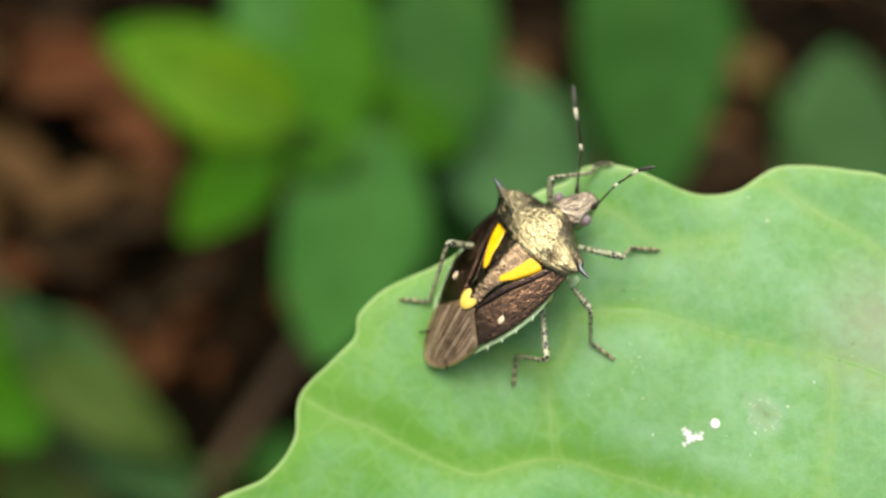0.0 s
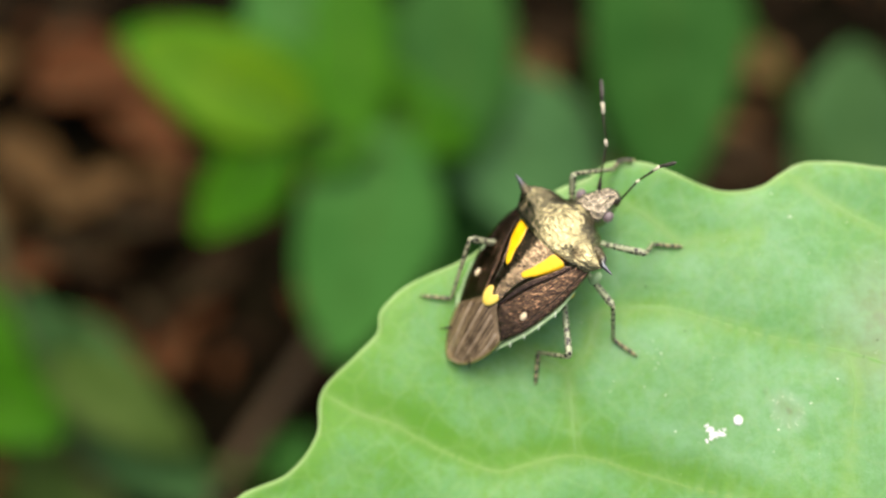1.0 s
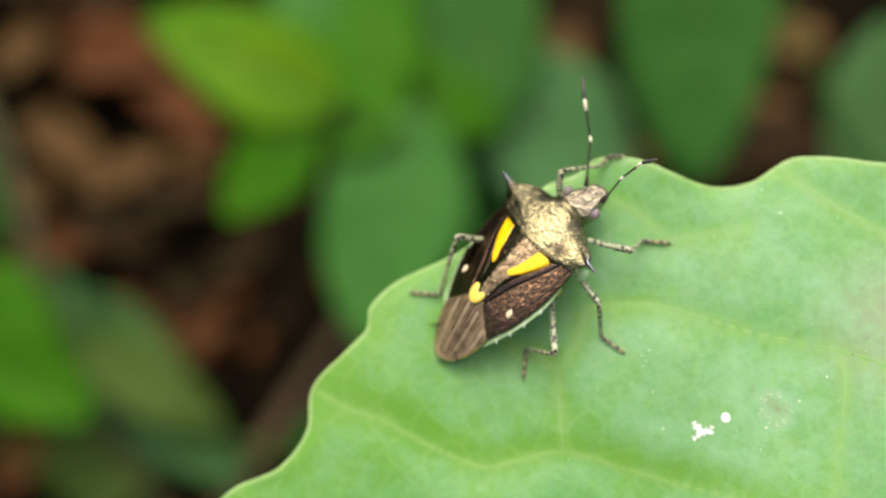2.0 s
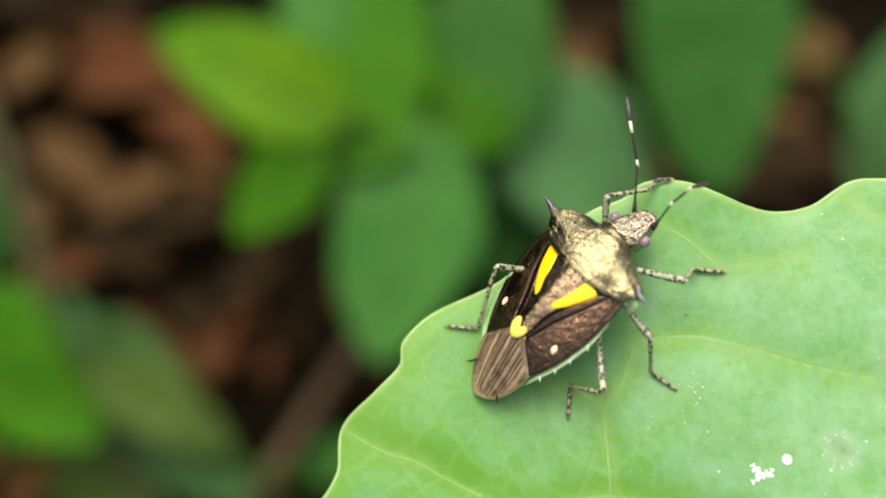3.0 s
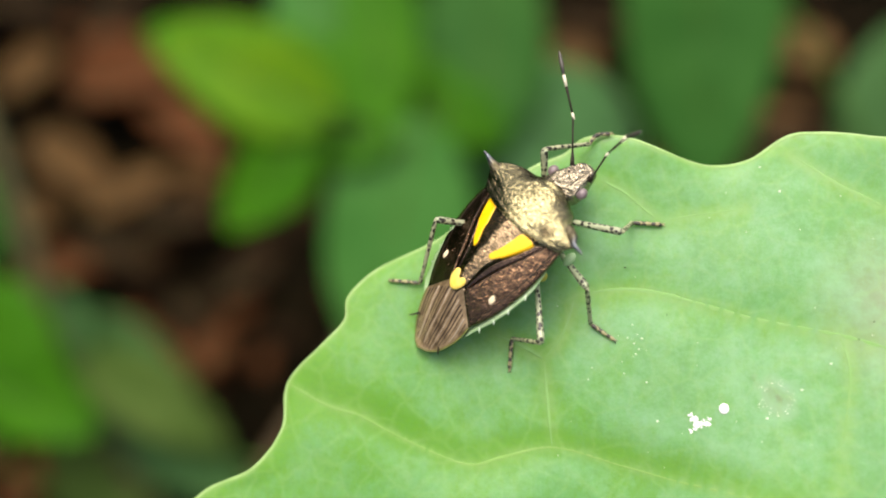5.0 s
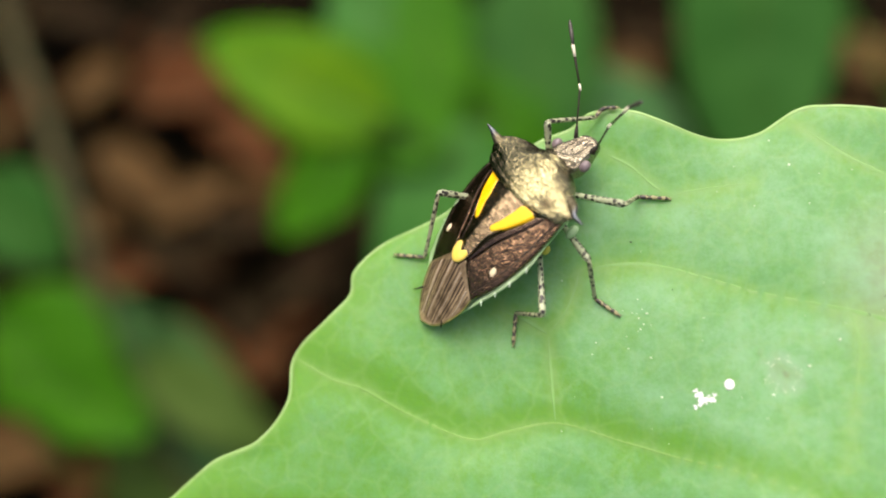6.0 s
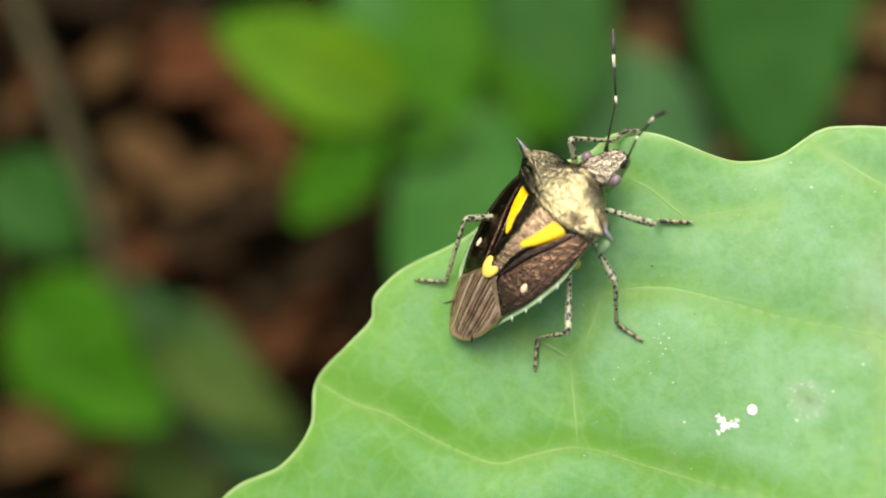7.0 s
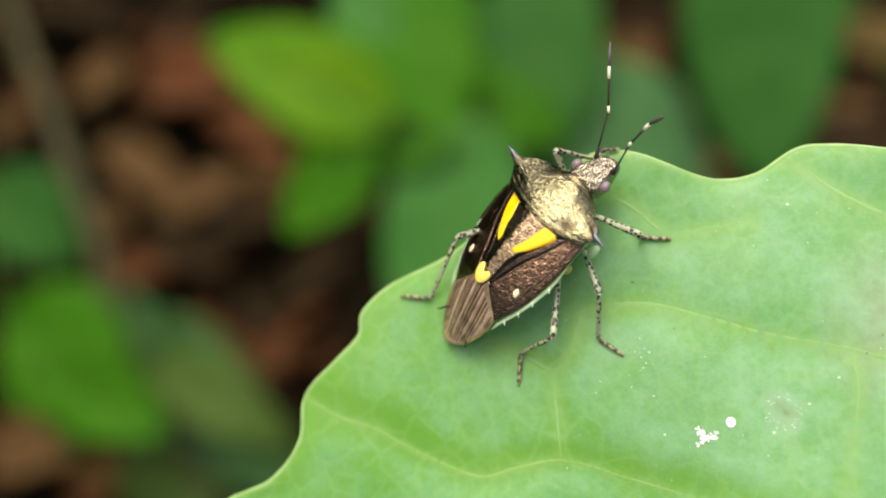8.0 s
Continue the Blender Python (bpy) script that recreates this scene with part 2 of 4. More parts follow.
LEG = speckled("speckled leg", (0.42, 0.47, 0.29), (0.018, 0.016, 0.012), 4600, 0.36, 40.0, 0.8)
SHIN = speckled("speckled shin", (0.40, 0.42, 0.25), (0.022, 0.018, 0.012), 4600, 0.46, 0.0, 0.75)
TOE = speckled("speckled foot", (0.33, 0.30, 0.15), (0.03, 0.025, 0.02), 3600, 0.54, 30.0)
BLACK = grainy("black cuticle", (0.012, 0.010, 0.007), (0.038, 0.03, 0.02), 4000, 0.5, spec=0.2)
SMOKE = grainy("smoky feeler tip", (0.03, 0.028, 0.022), (0.09, 0.085, 0.07), 4000, 0.45)
BAND = grainy("pale antenna band", (0.60, 0.55, 0.38), (0.82, 0.78, 0.62), 4000, 0.45)


def spine_shader():
    """Bronze at the root of the shoulder spines, blue grey towards their points."""
    m, n, l, b = shader("shoulder spine", 0.28, 0.8)
    tc, sep, wide, span = n.new("ShaderNodeTexCoord"), n.new("ShaderNodeSeparateXYZ"), n.new("ShaderNodeMath"), n.new("ShaderNodeMapRange")
    l.new(tc.outputs["Object"], sep.inputs[0])
    wide.operation = "ABSOLUTE"
    l.new(sep.outputs["Y"], wide.inputs[0])
    l.new(wide.outputs[0], span.inputs["Value"])
    span.inputs["From Min"].default_value, span.inputs["From Max"].default_value = 0.0030, 0.0034
    f = noise_tex(n, l, tc.outputs["Object"], 6500)
    c = mix(n, l, span.outputs["Result"], ramp(n, l, f, [(0.35, (0.07, 0.06, 0.03)), (0.65, (0.30, 0.26, 0.15))]), ramp(n, l, f, [(0.35, (0.05, 0.05, 0.06)), (0.65, (0.16, 0.18, 0.20))]))
    l.new(c, b.inputs["Base Color"])
    bump(n, l, b, f, 0.00004)
    return m


SPINE = spine_shader()
EYE = grainy("mauve eye", (0.11, 0.085, 0.09), (0.25, 0.20, 0.205), 5000, 0.3, relief=0.00002)
DUST = grainy("pale dust", (0.35, 0.48, 0.28), (0.6, 0.7, 0.52), 3000, 0.7)
WHITE = grainy("chalky white", (0.72, 0.74, 0.72), (0.88, 0.89, 0.88), 3000, 0.6, relief=0.00004)
# near-black: the shade between the plants is put into the soil colour
SOIL = grainy("soil with shade in its colour", (0.0008, 0.0009, 0.0003), (0.008, 0.006, 0.0024), 120, 0.95, relief=0.002, spec=0.03)
SPRING = leaf_shader("yellow-green leaf", (0.047, 0.16, 0.0016), (0.105, 0.22, 0.0031), 0.45)
GREEN = leaf_shader("green leaf", (0.0244, 0.119, 0.00168), (0.0488, 0.173, 0.00337), 0.45)
DEEP = leaf_shader("deep green leaf", (0.018, 0.0848, 0.0108), (0.0361, 0.125, 0.018), 0.45)
DULL = leaf_shader("dusty leaf", (0.047, 0.095, 0.014), (0.085, 0.138, 0.029), 0.6)
BLUISH = leaf_shader("blue-green leaf", (0.033, 0.136, 0.0202), (0.0588, 0.187, 0.033), 0.45)
PALE = leaf_shader("pale green leaf", (0.0599, 0.169, 0.049), (0.0926, 0.223, 0.0763), 0.5)
DULLDEEP = leaf_shader("dull deep leaf", (0.0324, 0.0918, 0.0238), (0.054, 0.13, 0.0378), 0.5)
WEED_STALK = grainy("dark green stalk", (0.03, 0.08, 0.01), (0.06, 0.12, 0.02), 400, 0.7, spec=0.1)
RUST = leaf_shader("rust dead leaf", (0.0623, 0.0228, 0.00705), (0.124, 0.0498, 0.0186), 0.75, relief=0.0006)
TAN = leaf_shader("tan dead leaf", (0.056, 0.032, 0.011), (0.133, 0.0761, 0.0281), 0.8, relief=0.0006)
# brown litter, darkened further for the shade it lies in
UMBER = leaf_shader("umber dead leaf, shade in colour", (0.00926, 0.00568, 0.00238), (0.0291, 0.0159, 0.00635), 0.8, relief=0.0006)
BARK = grainy("brown twig", (0.045, 0.028, 0.009), (0.10, 0.066, 0.026), 300, 0.8, relief=0.0004)
TWIG = grainy("dry stem", (0.045, 0.043, 0.009), (0.075, 0.07, 0.02), 300, 0.8, relief=0.0004)


# ---- mesh helpers ----
def link(name, bm, material, parent=None, label="", smooth=True):
    me = bpy.data.meshes.new(name)
    bmesh.ops.recalc_face_normals(bm, faces=bm.faces)
    bm.to_mesh(me)
    bm.free()
    me.materials.append(material)
    if smooth:
        me.polygons.foreach_set("use_smooth", [True] * len(me.polygons))
    ob = new(name, me)
    if parent:
        ob.parent = parent
    return tagged(ob, label) if label else ob


def part(name, bm, material, parent, label=""):
    return link(name, bm, material, parent, label)


def empty(name, m):
    ob = new(name)
    ob.empty_display_size = 0.005
    ob.matrix_world = m
    return ob


def spline(points, steps, closed=False):
    """Catmull-Rom through the points."""
    p = [Vector(q) for q in points]
    n, out = len(p), []
    for i in range(n if closed else n - 1):
        a, b, c, d = ((p[(i + k) % n] if closed else p[min(max(i + k, 0), n - 1)]) for k in (-1, 0, 1, 2))
        for s in range(steps):
            t = s / steps
            out.append(0.5 * ((2 * b) + (c - a) * t + (2 * a - 5 * b + 4 * c - d) * t * t + (3 * b - a - 3 * c + d) * t ** 3))
    if not closed:
        out.append(p[-1])
    return out


def curve_at(table, x):
    """Smooth value at x from a short table of (x, value)."""
    xs, vs = zip(*sorted(table))
    if x <= xs[0]:
        return vs[0]
    for i in range(len(xs) - 1):
        if x <= xs[i + 1]:
            t = (x - xs[i]) / (xs[i + 1] - xs[i])
            p0, p3 = vs[max(i - 1, 0)], vs[min(i + 2, len(vs) - 1)]
            b, c = vs[i], vs[i + 1]
            return 0.5 * (2 * b + (c - p0) * t + (2 * p0 - 5 * b + 4 * c - p3) * t * t + (3 * b - p0 - 3 * c + p3) * t ** 3)
    return vs[-1]


def skin(bm, rings, closed=True, caps=True):
    """Quads between rings of points (mm); returns bm."""
    rows = [[bm.verts.new(Vector(q) * MM) for q in r] for r in rings]
    for r, s in zip(rows, rows[1:]):
        n = len(r)
        for i in range(n if closed else n - 1):
            j = (i + 1) % n
            bm.faces.new((r[i], r[j], s[j], s[i]))
    if caps and closed:
        bm.faces.new(rows[0][::-1])
        bm.faces.new(rows[-1])
    return bm


def tube(points, radii, sides=10, bm=None, flat=1.0):
    """A round, tapering tube through points (mm)."""
    bm = bm or bmesh.new()
    p = [Vector(q) for q in points]
    rings, up = [], None
    for i, q in enumerate(p):
        d = (p[min(i + 1, len(p) - 1)] - p[max(i - 1, 0)]).normalized()
        if up is None:
            up = Vector((0, 0, 1)) if abs(d.z) < 0.9 else Vector((1, 0, 0))
        side = d.cross(up).normalized()
        up = side.cross(d).normalized()
        r = radii[i] if hasattr(radii, "__len__") else radii
        rings.append([q + r * (math.cos(a) * side + flat * math.sin(a) * up) for a in (2 * math.pi * k / sides for k in range(sides))])
    return skin(bm, rings)


def ball(centre, r, squash=(1, 1, 1), rings=10, sides=14, bm=None):
    bm = bm or bmesh.new()
    c = Vector(centre)
    rows = []
    for i in range(1, rings):
        a = math.pi * i / rings
        rows.append([c + Vector((r * math.sin(a) * math.cos(t) * squash[0], r * math.sin(a) * math.sin(t) * squash[1], r * math.cos(a) * squash[2]))
                     for t in (2 * math.pi * k / sides for k in range(sides))])
    return skin(bm, rows)


def sheet(bm, rows, thick):
    """A closed slab: rows of points (mm) on top, the same set lower by thick below, joined round the rim."""
    top = [[bm.verts.new(Vector(q) * MM) for q in r] for r in rows]
    low = [[bm.verts.new((Vector(q) - Vector((0, 0, thick))) * MM) for q in r] for r in rows]
    nr, nc = len(rows), len(rows[0])
    for i in range(nr - 1):
        for j in range(nc - 1):
            bm.faces.new((top[i][j], top[i][j + 1], top[i + 1][j + 1], top[i + 1][j]))
            bm.faces.new((low[i][j], low[i + 1][j], low[i + 1][j + 1], low[i][j + 1]))
    rim = [(0, j) for j in range(nc)] + [(i, nc - 1) for i in range(1, nr)] + [(nr - 1, j) for j in range(nc - 2, -1, -1)] + [(i, 0) for i in range(nr - 2, 0, -1)]
    for (i, j), (k, m) in zip(rim, rim[1:] + rim[:1]):
        if (i, j) != (k, m):
            bm.faces.new((top[i][j], low[i][j], low[k][m], top[k][m]))
    return bm


# ---- ground ----
def ground():
    """One sheet of soil to the horizon, finely lumpy where the plants stand."""
    bm = bmesh.new()
    radii = [0.0] + [0.006 * 1.055 ** i for i in range(90)]
    radii = [r for r in radii if r < 0.7] + [1.0, 2.0, 6.0, 25.0, 120.0, 900.0]
    n = 120
    rows = []
    for r in radii[1:]:
        row = []
        for k in range(n):
            t = 2 * math.pi * k / n
            x, y = r * math.cos(t), 0.13 + r * math.sin(t)
            z = (noise.noise(Vector((x * 28, y * 28, 0))) * 0.006 + noise.noise(Vector((x * 90, y * 90, 3))) * 0.003) * min(1.0, 0.7 / r)
            row.append(bm.verts.new((x, y, z)))
        rows.append(row)
    bm.faces.new(rows[0])
    for r, s in zip(rows, rows[1:]):
        for i in range(n):
            bm.faces.new((r[i], s[i], s[(i + 1) % n], r[(i + 1) % n]))
    return tagged(link("ground", bm, SOIL), "garden soil under leaf litter, shade put into its dark colour", "ground", kind="structure")


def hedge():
    """Added unseen hedge that darkens the bug's left-side reflections, lower towards its ends."""
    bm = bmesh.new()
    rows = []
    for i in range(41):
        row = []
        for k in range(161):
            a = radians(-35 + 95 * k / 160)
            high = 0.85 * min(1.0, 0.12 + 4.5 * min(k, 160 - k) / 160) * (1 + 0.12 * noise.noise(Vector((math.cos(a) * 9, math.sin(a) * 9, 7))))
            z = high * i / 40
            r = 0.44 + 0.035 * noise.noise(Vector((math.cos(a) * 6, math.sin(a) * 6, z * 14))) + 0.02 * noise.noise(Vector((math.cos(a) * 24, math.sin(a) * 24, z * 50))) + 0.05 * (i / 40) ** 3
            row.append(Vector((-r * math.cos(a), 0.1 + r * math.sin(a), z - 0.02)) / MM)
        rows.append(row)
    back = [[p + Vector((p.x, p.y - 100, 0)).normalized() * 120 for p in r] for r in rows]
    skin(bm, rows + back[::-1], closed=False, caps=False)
    # leaves for the same added hedge, which stays out of view
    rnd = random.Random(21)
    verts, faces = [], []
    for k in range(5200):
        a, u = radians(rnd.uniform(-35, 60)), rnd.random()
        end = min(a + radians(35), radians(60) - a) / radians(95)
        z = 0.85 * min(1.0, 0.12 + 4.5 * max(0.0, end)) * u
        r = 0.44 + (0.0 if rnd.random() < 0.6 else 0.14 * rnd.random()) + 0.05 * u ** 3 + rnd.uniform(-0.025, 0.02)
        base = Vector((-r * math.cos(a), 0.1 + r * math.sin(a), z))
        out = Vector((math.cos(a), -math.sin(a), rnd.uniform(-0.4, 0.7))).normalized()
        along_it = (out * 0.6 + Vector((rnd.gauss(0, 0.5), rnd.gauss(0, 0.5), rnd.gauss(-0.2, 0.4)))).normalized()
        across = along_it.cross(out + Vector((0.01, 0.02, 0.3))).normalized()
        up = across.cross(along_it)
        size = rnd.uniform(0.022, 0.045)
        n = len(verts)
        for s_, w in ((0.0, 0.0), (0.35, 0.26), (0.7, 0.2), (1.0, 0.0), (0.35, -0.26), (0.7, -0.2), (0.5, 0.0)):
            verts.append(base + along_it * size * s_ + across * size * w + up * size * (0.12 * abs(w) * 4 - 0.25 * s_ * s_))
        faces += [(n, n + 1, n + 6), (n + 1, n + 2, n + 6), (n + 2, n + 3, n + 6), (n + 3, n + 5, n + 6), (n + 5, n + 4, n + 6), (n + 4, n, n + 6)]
    me = bpy.data.meshes.new("unseen_hedge_leaves")
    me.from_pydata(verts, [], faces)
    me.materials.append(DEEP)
    tagged(new("unseen_hedge_leaves", me), "added dark green leaves on the unseen hedge", "hedge", kind="stuff")
    return tagged(link("unseen_hedge", bm, DEEP), "added unseen dark hedge that darkens reflections on one side", "hedge", kind="structure")


# ---- the large leaf ----
MARGIN = [(-13.1, -14.55), (-10.05, -13.0), (-8.4, -10.84), (-8.14, -8.36), (-6.26, -6.37), (-4.97, -5.0), (-4.73, -3.67),
          (-3.05, -2.15), (0.16, -0.71), (2.78, 1.2), (5.22, 3.08), (7.16, 3.88), (8.3, 4.68), (10.5, 4.6), (14.3, 3.12), (16.8, 3.26), (18.9, 4.52),
          (20.6, 4.72), (23.0, 4.42), (26.0, 3.45), (31, -1), (37, -3), (42, -10), (49, -20), (47, -31), (42, -42), (30, -52),
          (14, -48), (0, -41), (-11, -34), (-18, -26), (-17, -19)]
VEINS = [([(-8.08, -8.39), (-5.9, -9.56), (-4.13, -10.1), (-2.04, -11.23), (1.52, -12.71), (3.67, -12.3), (6.35, -11.82), (9.9, -12.78), (12.3, -13.44), (18.6, -15.2), (26, -20)], 0.17),
         ([(5.86, -7.17), (6.06, -9.53), (6.19, -11.79)], 0.10),
         ([(3.08, -5.74), (4.51, -6.30), (5.3, -6.75), (5.86, -7.17)], 0.10),
         ([(7.54, -3.83), (7.25, -5.0), (6.7, -6.2), (5.86, -7.17)], 0.10),
         ([(7.54, -3.83), (11.0, -3.62), (16.24, -5.13), (24.3, -7.5), (30, -14), (30, -26)], 0.12),
         ([(8.89, 2.51), (10.15, 1.88), (11.25, 0.9), (12.22, 0.05)], 0.09),
         ([(12.22, 0.05), (13.79, 0.31), (16.5, 0.63)], 0.07),
         ([(19.05, 3.57), (21.27, 1.89), (24.7, -0.42), (29, -6)], 0.10),
         ([(20.81, -5.9), (21.3, -8.24), (20.21, -13.8)], 0.09),
         ([(26, -20), (28, -32), (30, -51.5)], 0.7),
         ([(28, -32), (15, -24), (1.5, -19), (-12, -17)], 0.22)]


def vein_lines():
    return [(spline([(x, y, 0) for x, y in pts], 8), r) for pts, r in VEINS]


LINES = vein_lines()
_FLAT = np.array([(p.x, p.y) for pts, r in LINES for p in pts])
_DEEP = np.array([r for pts, r in LINES for p in pts])


def leaf_z(x, y):
    """Height of the blade over the leaf's own plane, mm."""
    k = min(1.0, max(0.0, (x - 10) / 8))
    z = (0.05 if x < 6 else 0.1) * (x - 6) - 0.12 * k * k * (3 - 2 * k) * max(-12.0, min(y + 4, 10)) + 0.16 * math.sin(0.42 * x + 0.6) * math.cos(0.38 * y + 0.3) - 0.0035 * max(0.0, -15 - y) ** 2 - 0.004 * max(0.0, x - 26) ** 2
    d = np.hypot(_FLAT[:, 0] - x, _FLAT[:, 1] - y)
    return z - float(np.max(np.minimum(_DEEP, 0.17) * 1.2 * np.exp(-(d / 1.4) ** 2)))


def coat(ob, edge):
    """Waxy bloom, and paleness of veins and highlighted edge, at each point of the leaf, as two attributes of the mesh.
    """
    bloom, pale = ob.data.attributes.new("bloom", "FLOAT", "POINT"), ob.data.attributes.new("vein", "FLOAT", "POINT")
    shift = np.where(_DEEP > 0.16, 0.42, 0.0)  # the green band lies on the upper side of the main veins
    for i, vert in enumerate(ob.data.vertices):
        x, y = vert.co.x / MM, vert.co.y / MM
        away = np.hypot(_FLAT[:, 0] + 0.4 * shift - x, _FLAT[:, 1] + shift - y) / (0.55 + 3.0 * np.minimum(_DEEP, 0.22))
        green = float(np.max(np.minimum(0.55 + 6.0 * np.maximum(_DEEP - 0.09, 0.0), 0.95) * np.exp(-away ** 2)))
        out = np.min(np.hypot(edge[:, 0] - x, edge[:, 1] - y))
        bloom.data[i].value = 1.0 + max(-0.5, min(0.12, 0.035 * (x - 10))) - green - 0.45 * math.exp(-(out / 1.4) ** 2) - 1.3 * math.exp(-((x + 7.3) ** 2 + (y + 8.2) ** 2) / 2.2)
        near = np.hypot(_FLAT[:, 0] - x, _FLAT[:, 1] - y) / np.where(_DEEP > 0.16, 0.28, 0.38)
        # edge term: the pale margin with its bright highlight painted in
        pale.data[i].value = float(np.max(np.where(_DEEP > 0.16, 0.6, 0.62) * np.exp(-near ** 2))) + 0.9 * math.exp(-(out / 0.16) ** 2)


def large_leaf():
    thing = empty("broad_leaf", LEAF)
    tagged(thing, "broad waxy grey-green leaf with a scalloped margin", "leaf")
    rim = spline([(x, y, 0) for x, y in MARGIN], 18, closed=True)
    c = Vector((13, -18, 0))
    bm = bmesh.new()
    rings = 112
    fade = [1 - (1 - i / rings) ** 1.5 for i in range(1, rings + 1)]
    n = len(rim)
    rows_t, rows_b = [], []
    for f in fade:
        t, b = [], []
        for q in rim:
            p = c + (q - c) * f
            edge = max(0.0, (f - 0.93) / 0.07)
            z = leaf_z(p.x, p.y) + 0.35 * edge ** 2 * noise.noise(Vector((q.x * 0.2, q.y * 0.2, 0))) - 0.12 * edge ** 6
            t.append(bm.verts.new(Vector((p.x, p.y, z)) * MM))
            b.append(bm.verts.new(Vector((p.x, p.y, z - 0.38 + 0.14 * edge ** 6)) * MM))
        rows_t.append(t)
        rows_b.append(b)
    bm.faces.new(rows_t[0])
    bm.faces.new(rows_b[0][::-1])
    for i in range(len(fade) - 1):
        for j in range(n):
            k = (j + 1) % n
            bm.faces.new((rows_t[i][j], rows_t[i][k], rows_t[i + 1][k], rows_t[i + 1][j]))
            bm.faces.new((rows_b[i][j], rows_b[i + 1][j], rows_b[i + 1][k], rows_b[i][k]))
    for j in range(n):
        k = (j + 1) % n
        bm.faces.new((rows_t[-1][j], rows_t[-1][k], rows_b[-1][k], rows_b[-1][j]))
    blade = part("blade", bm, BLADE, thing)
    edge = np.array([(q.x, q.y) for q in rim])
    coat(blade, edge)
    for pts, r in LINES:
        main = r > 0.16
        path = [(p.x, p.y, leaf_z(p.x, p.y) + (0.001 if main else -0.002)) for p in pts]
        last = len(path) - 1
        radii = [(0.42 - 0.12 * i / last if main else 1.3) * r * (0.15 + 0.85 * min(1, i / 6, (last - i) / 6 + (0.3 if main else 0))) * (1 + 0.3 * noise.noise(p * 1.3)) for i, p in enumerate(pts)]
        line = part("vein", tube(path, radii, 14, flat=0.05 if main else 0.03), VEIN if main else SOFT_VEIN, thing, "pale yellow-green leaf vein")
        coat(line, edge)
    lip = [(q.x, q.y, leaf_z(q.x, q.y) + 0.35 * noise.noise(Vector((q.x * 0.2, q.y * 0.2, 0))) - 0.2) for q in rim]
    lip += lip[:2]
    part("leaf_rim", tube(lip, [0.105 + 0.03 * noise.noise(Vector((p[0], p[1], 4))) for p in lip], 10), RIM, thing, "pale thickened leaf rim")
    base = LEAF.inverted() @ Vector((0.036, -0.075, -0.01))
    path = spline([(30, -51, leaf_z(30, -51) - 0.4), (31, -56, -6), (33, -60, -25), tuple(base / MM)], 8)
    part("petiole", tube(path, [1.3 + 0.02 * i for i in range(len(path))], 12), STALK, thing, "ribbed green leaf stalk")
    return thing


# ---- the shield bug (mm, x forward, y left, z up, origin in the body's middle) ----
def back_z(x, y):
    """The closed wings and shield: a low roof that falls to the sides and the tail."""
    zc = curve_at([(-9.6, -0.55), (-8.5, 0.05), (-7, 0.85), (-5.5, 1.52), (-3.5, 2.02), (-1.4, 2.2), (0, 2.1)], x)
    return zc - (0.40 if y > 0 else 0.20) * (math.sqrt(y * y + 0.03) - 0.17) - 0.005 * y ** 4


def patch(inner, outer, lift, thick, nu=28, nv=14, ripple=0.0, sink=0.0):
    """A piece of the back between two curves given as (x, y) control points, head to tail."""
    flat = [along([(x, y, 0) for x, y in pts], nu) for pts in (inner, outer)]
    rows = []
    for i, (p, q) in enumerate(zip(*flat)):
        row = []
        for j in range(nv + 1):
            v = j / nv
            r = p.lerp(q, v)
            edge = min(v, 1 - v) * nv
            z = back_z(r.x, r.y) + lift * min(1.0, 0.4 + 0.6 * edge) + ripple * noise.noise(Vector((r.x * 3, r.y * 3, 1))) - sink * max(0.0, 1 - i / 4) ** 2
            row.append((r.x, r.y, z))
        rows.append(row)
    return sheet(bmesh.new(), rows, thick)


def flip(pts, side):
    return [(x, side * y) for x, y in pts]


def body_loft(stations, sides=28, power=1.0):
    """Closed rings across the body. Stations: x, centre y, half width, top z, side z, bottom z."""
    rings = []
    for x, yc, w, zt, zs, zb in stations:
        ring = []
        for k in range(sides):
            a = 2 * math.pi * k / sides
            cs, sn = math.cos(a), math.sin(a)
            h = zt - zs if sn >= 0 else zs - zb
            ring.append((x, yc + w * math.copysign(abs(cs) ** power, cs), zs + h * math.copysign(abs(sn) ** power, sn)))
        rings.append(ring)
    return skin(bmesh.new(), rings)


def along(points, n):
    """n + 1 points at even steps along a smooth curve through the given ones."""
    line = spline(points, 16)
    cum = [0.0]
    for p, q in zip(line, line[1:]):
        cum.append(cum[-1] + (q - p).length)
    out = []
    for i in range(n + 1):
        s = cum[-1] * i / n
        k = next((k for k in range(len(cum) - 1) if cum[k + 1] >= s - 1e-9), len(cum) - 2)
        out.append(line[k].lerp(line[k + 1], (s - cum[k]) / max(cum[k + 1] - cum[k], 1e-9)))
    return out


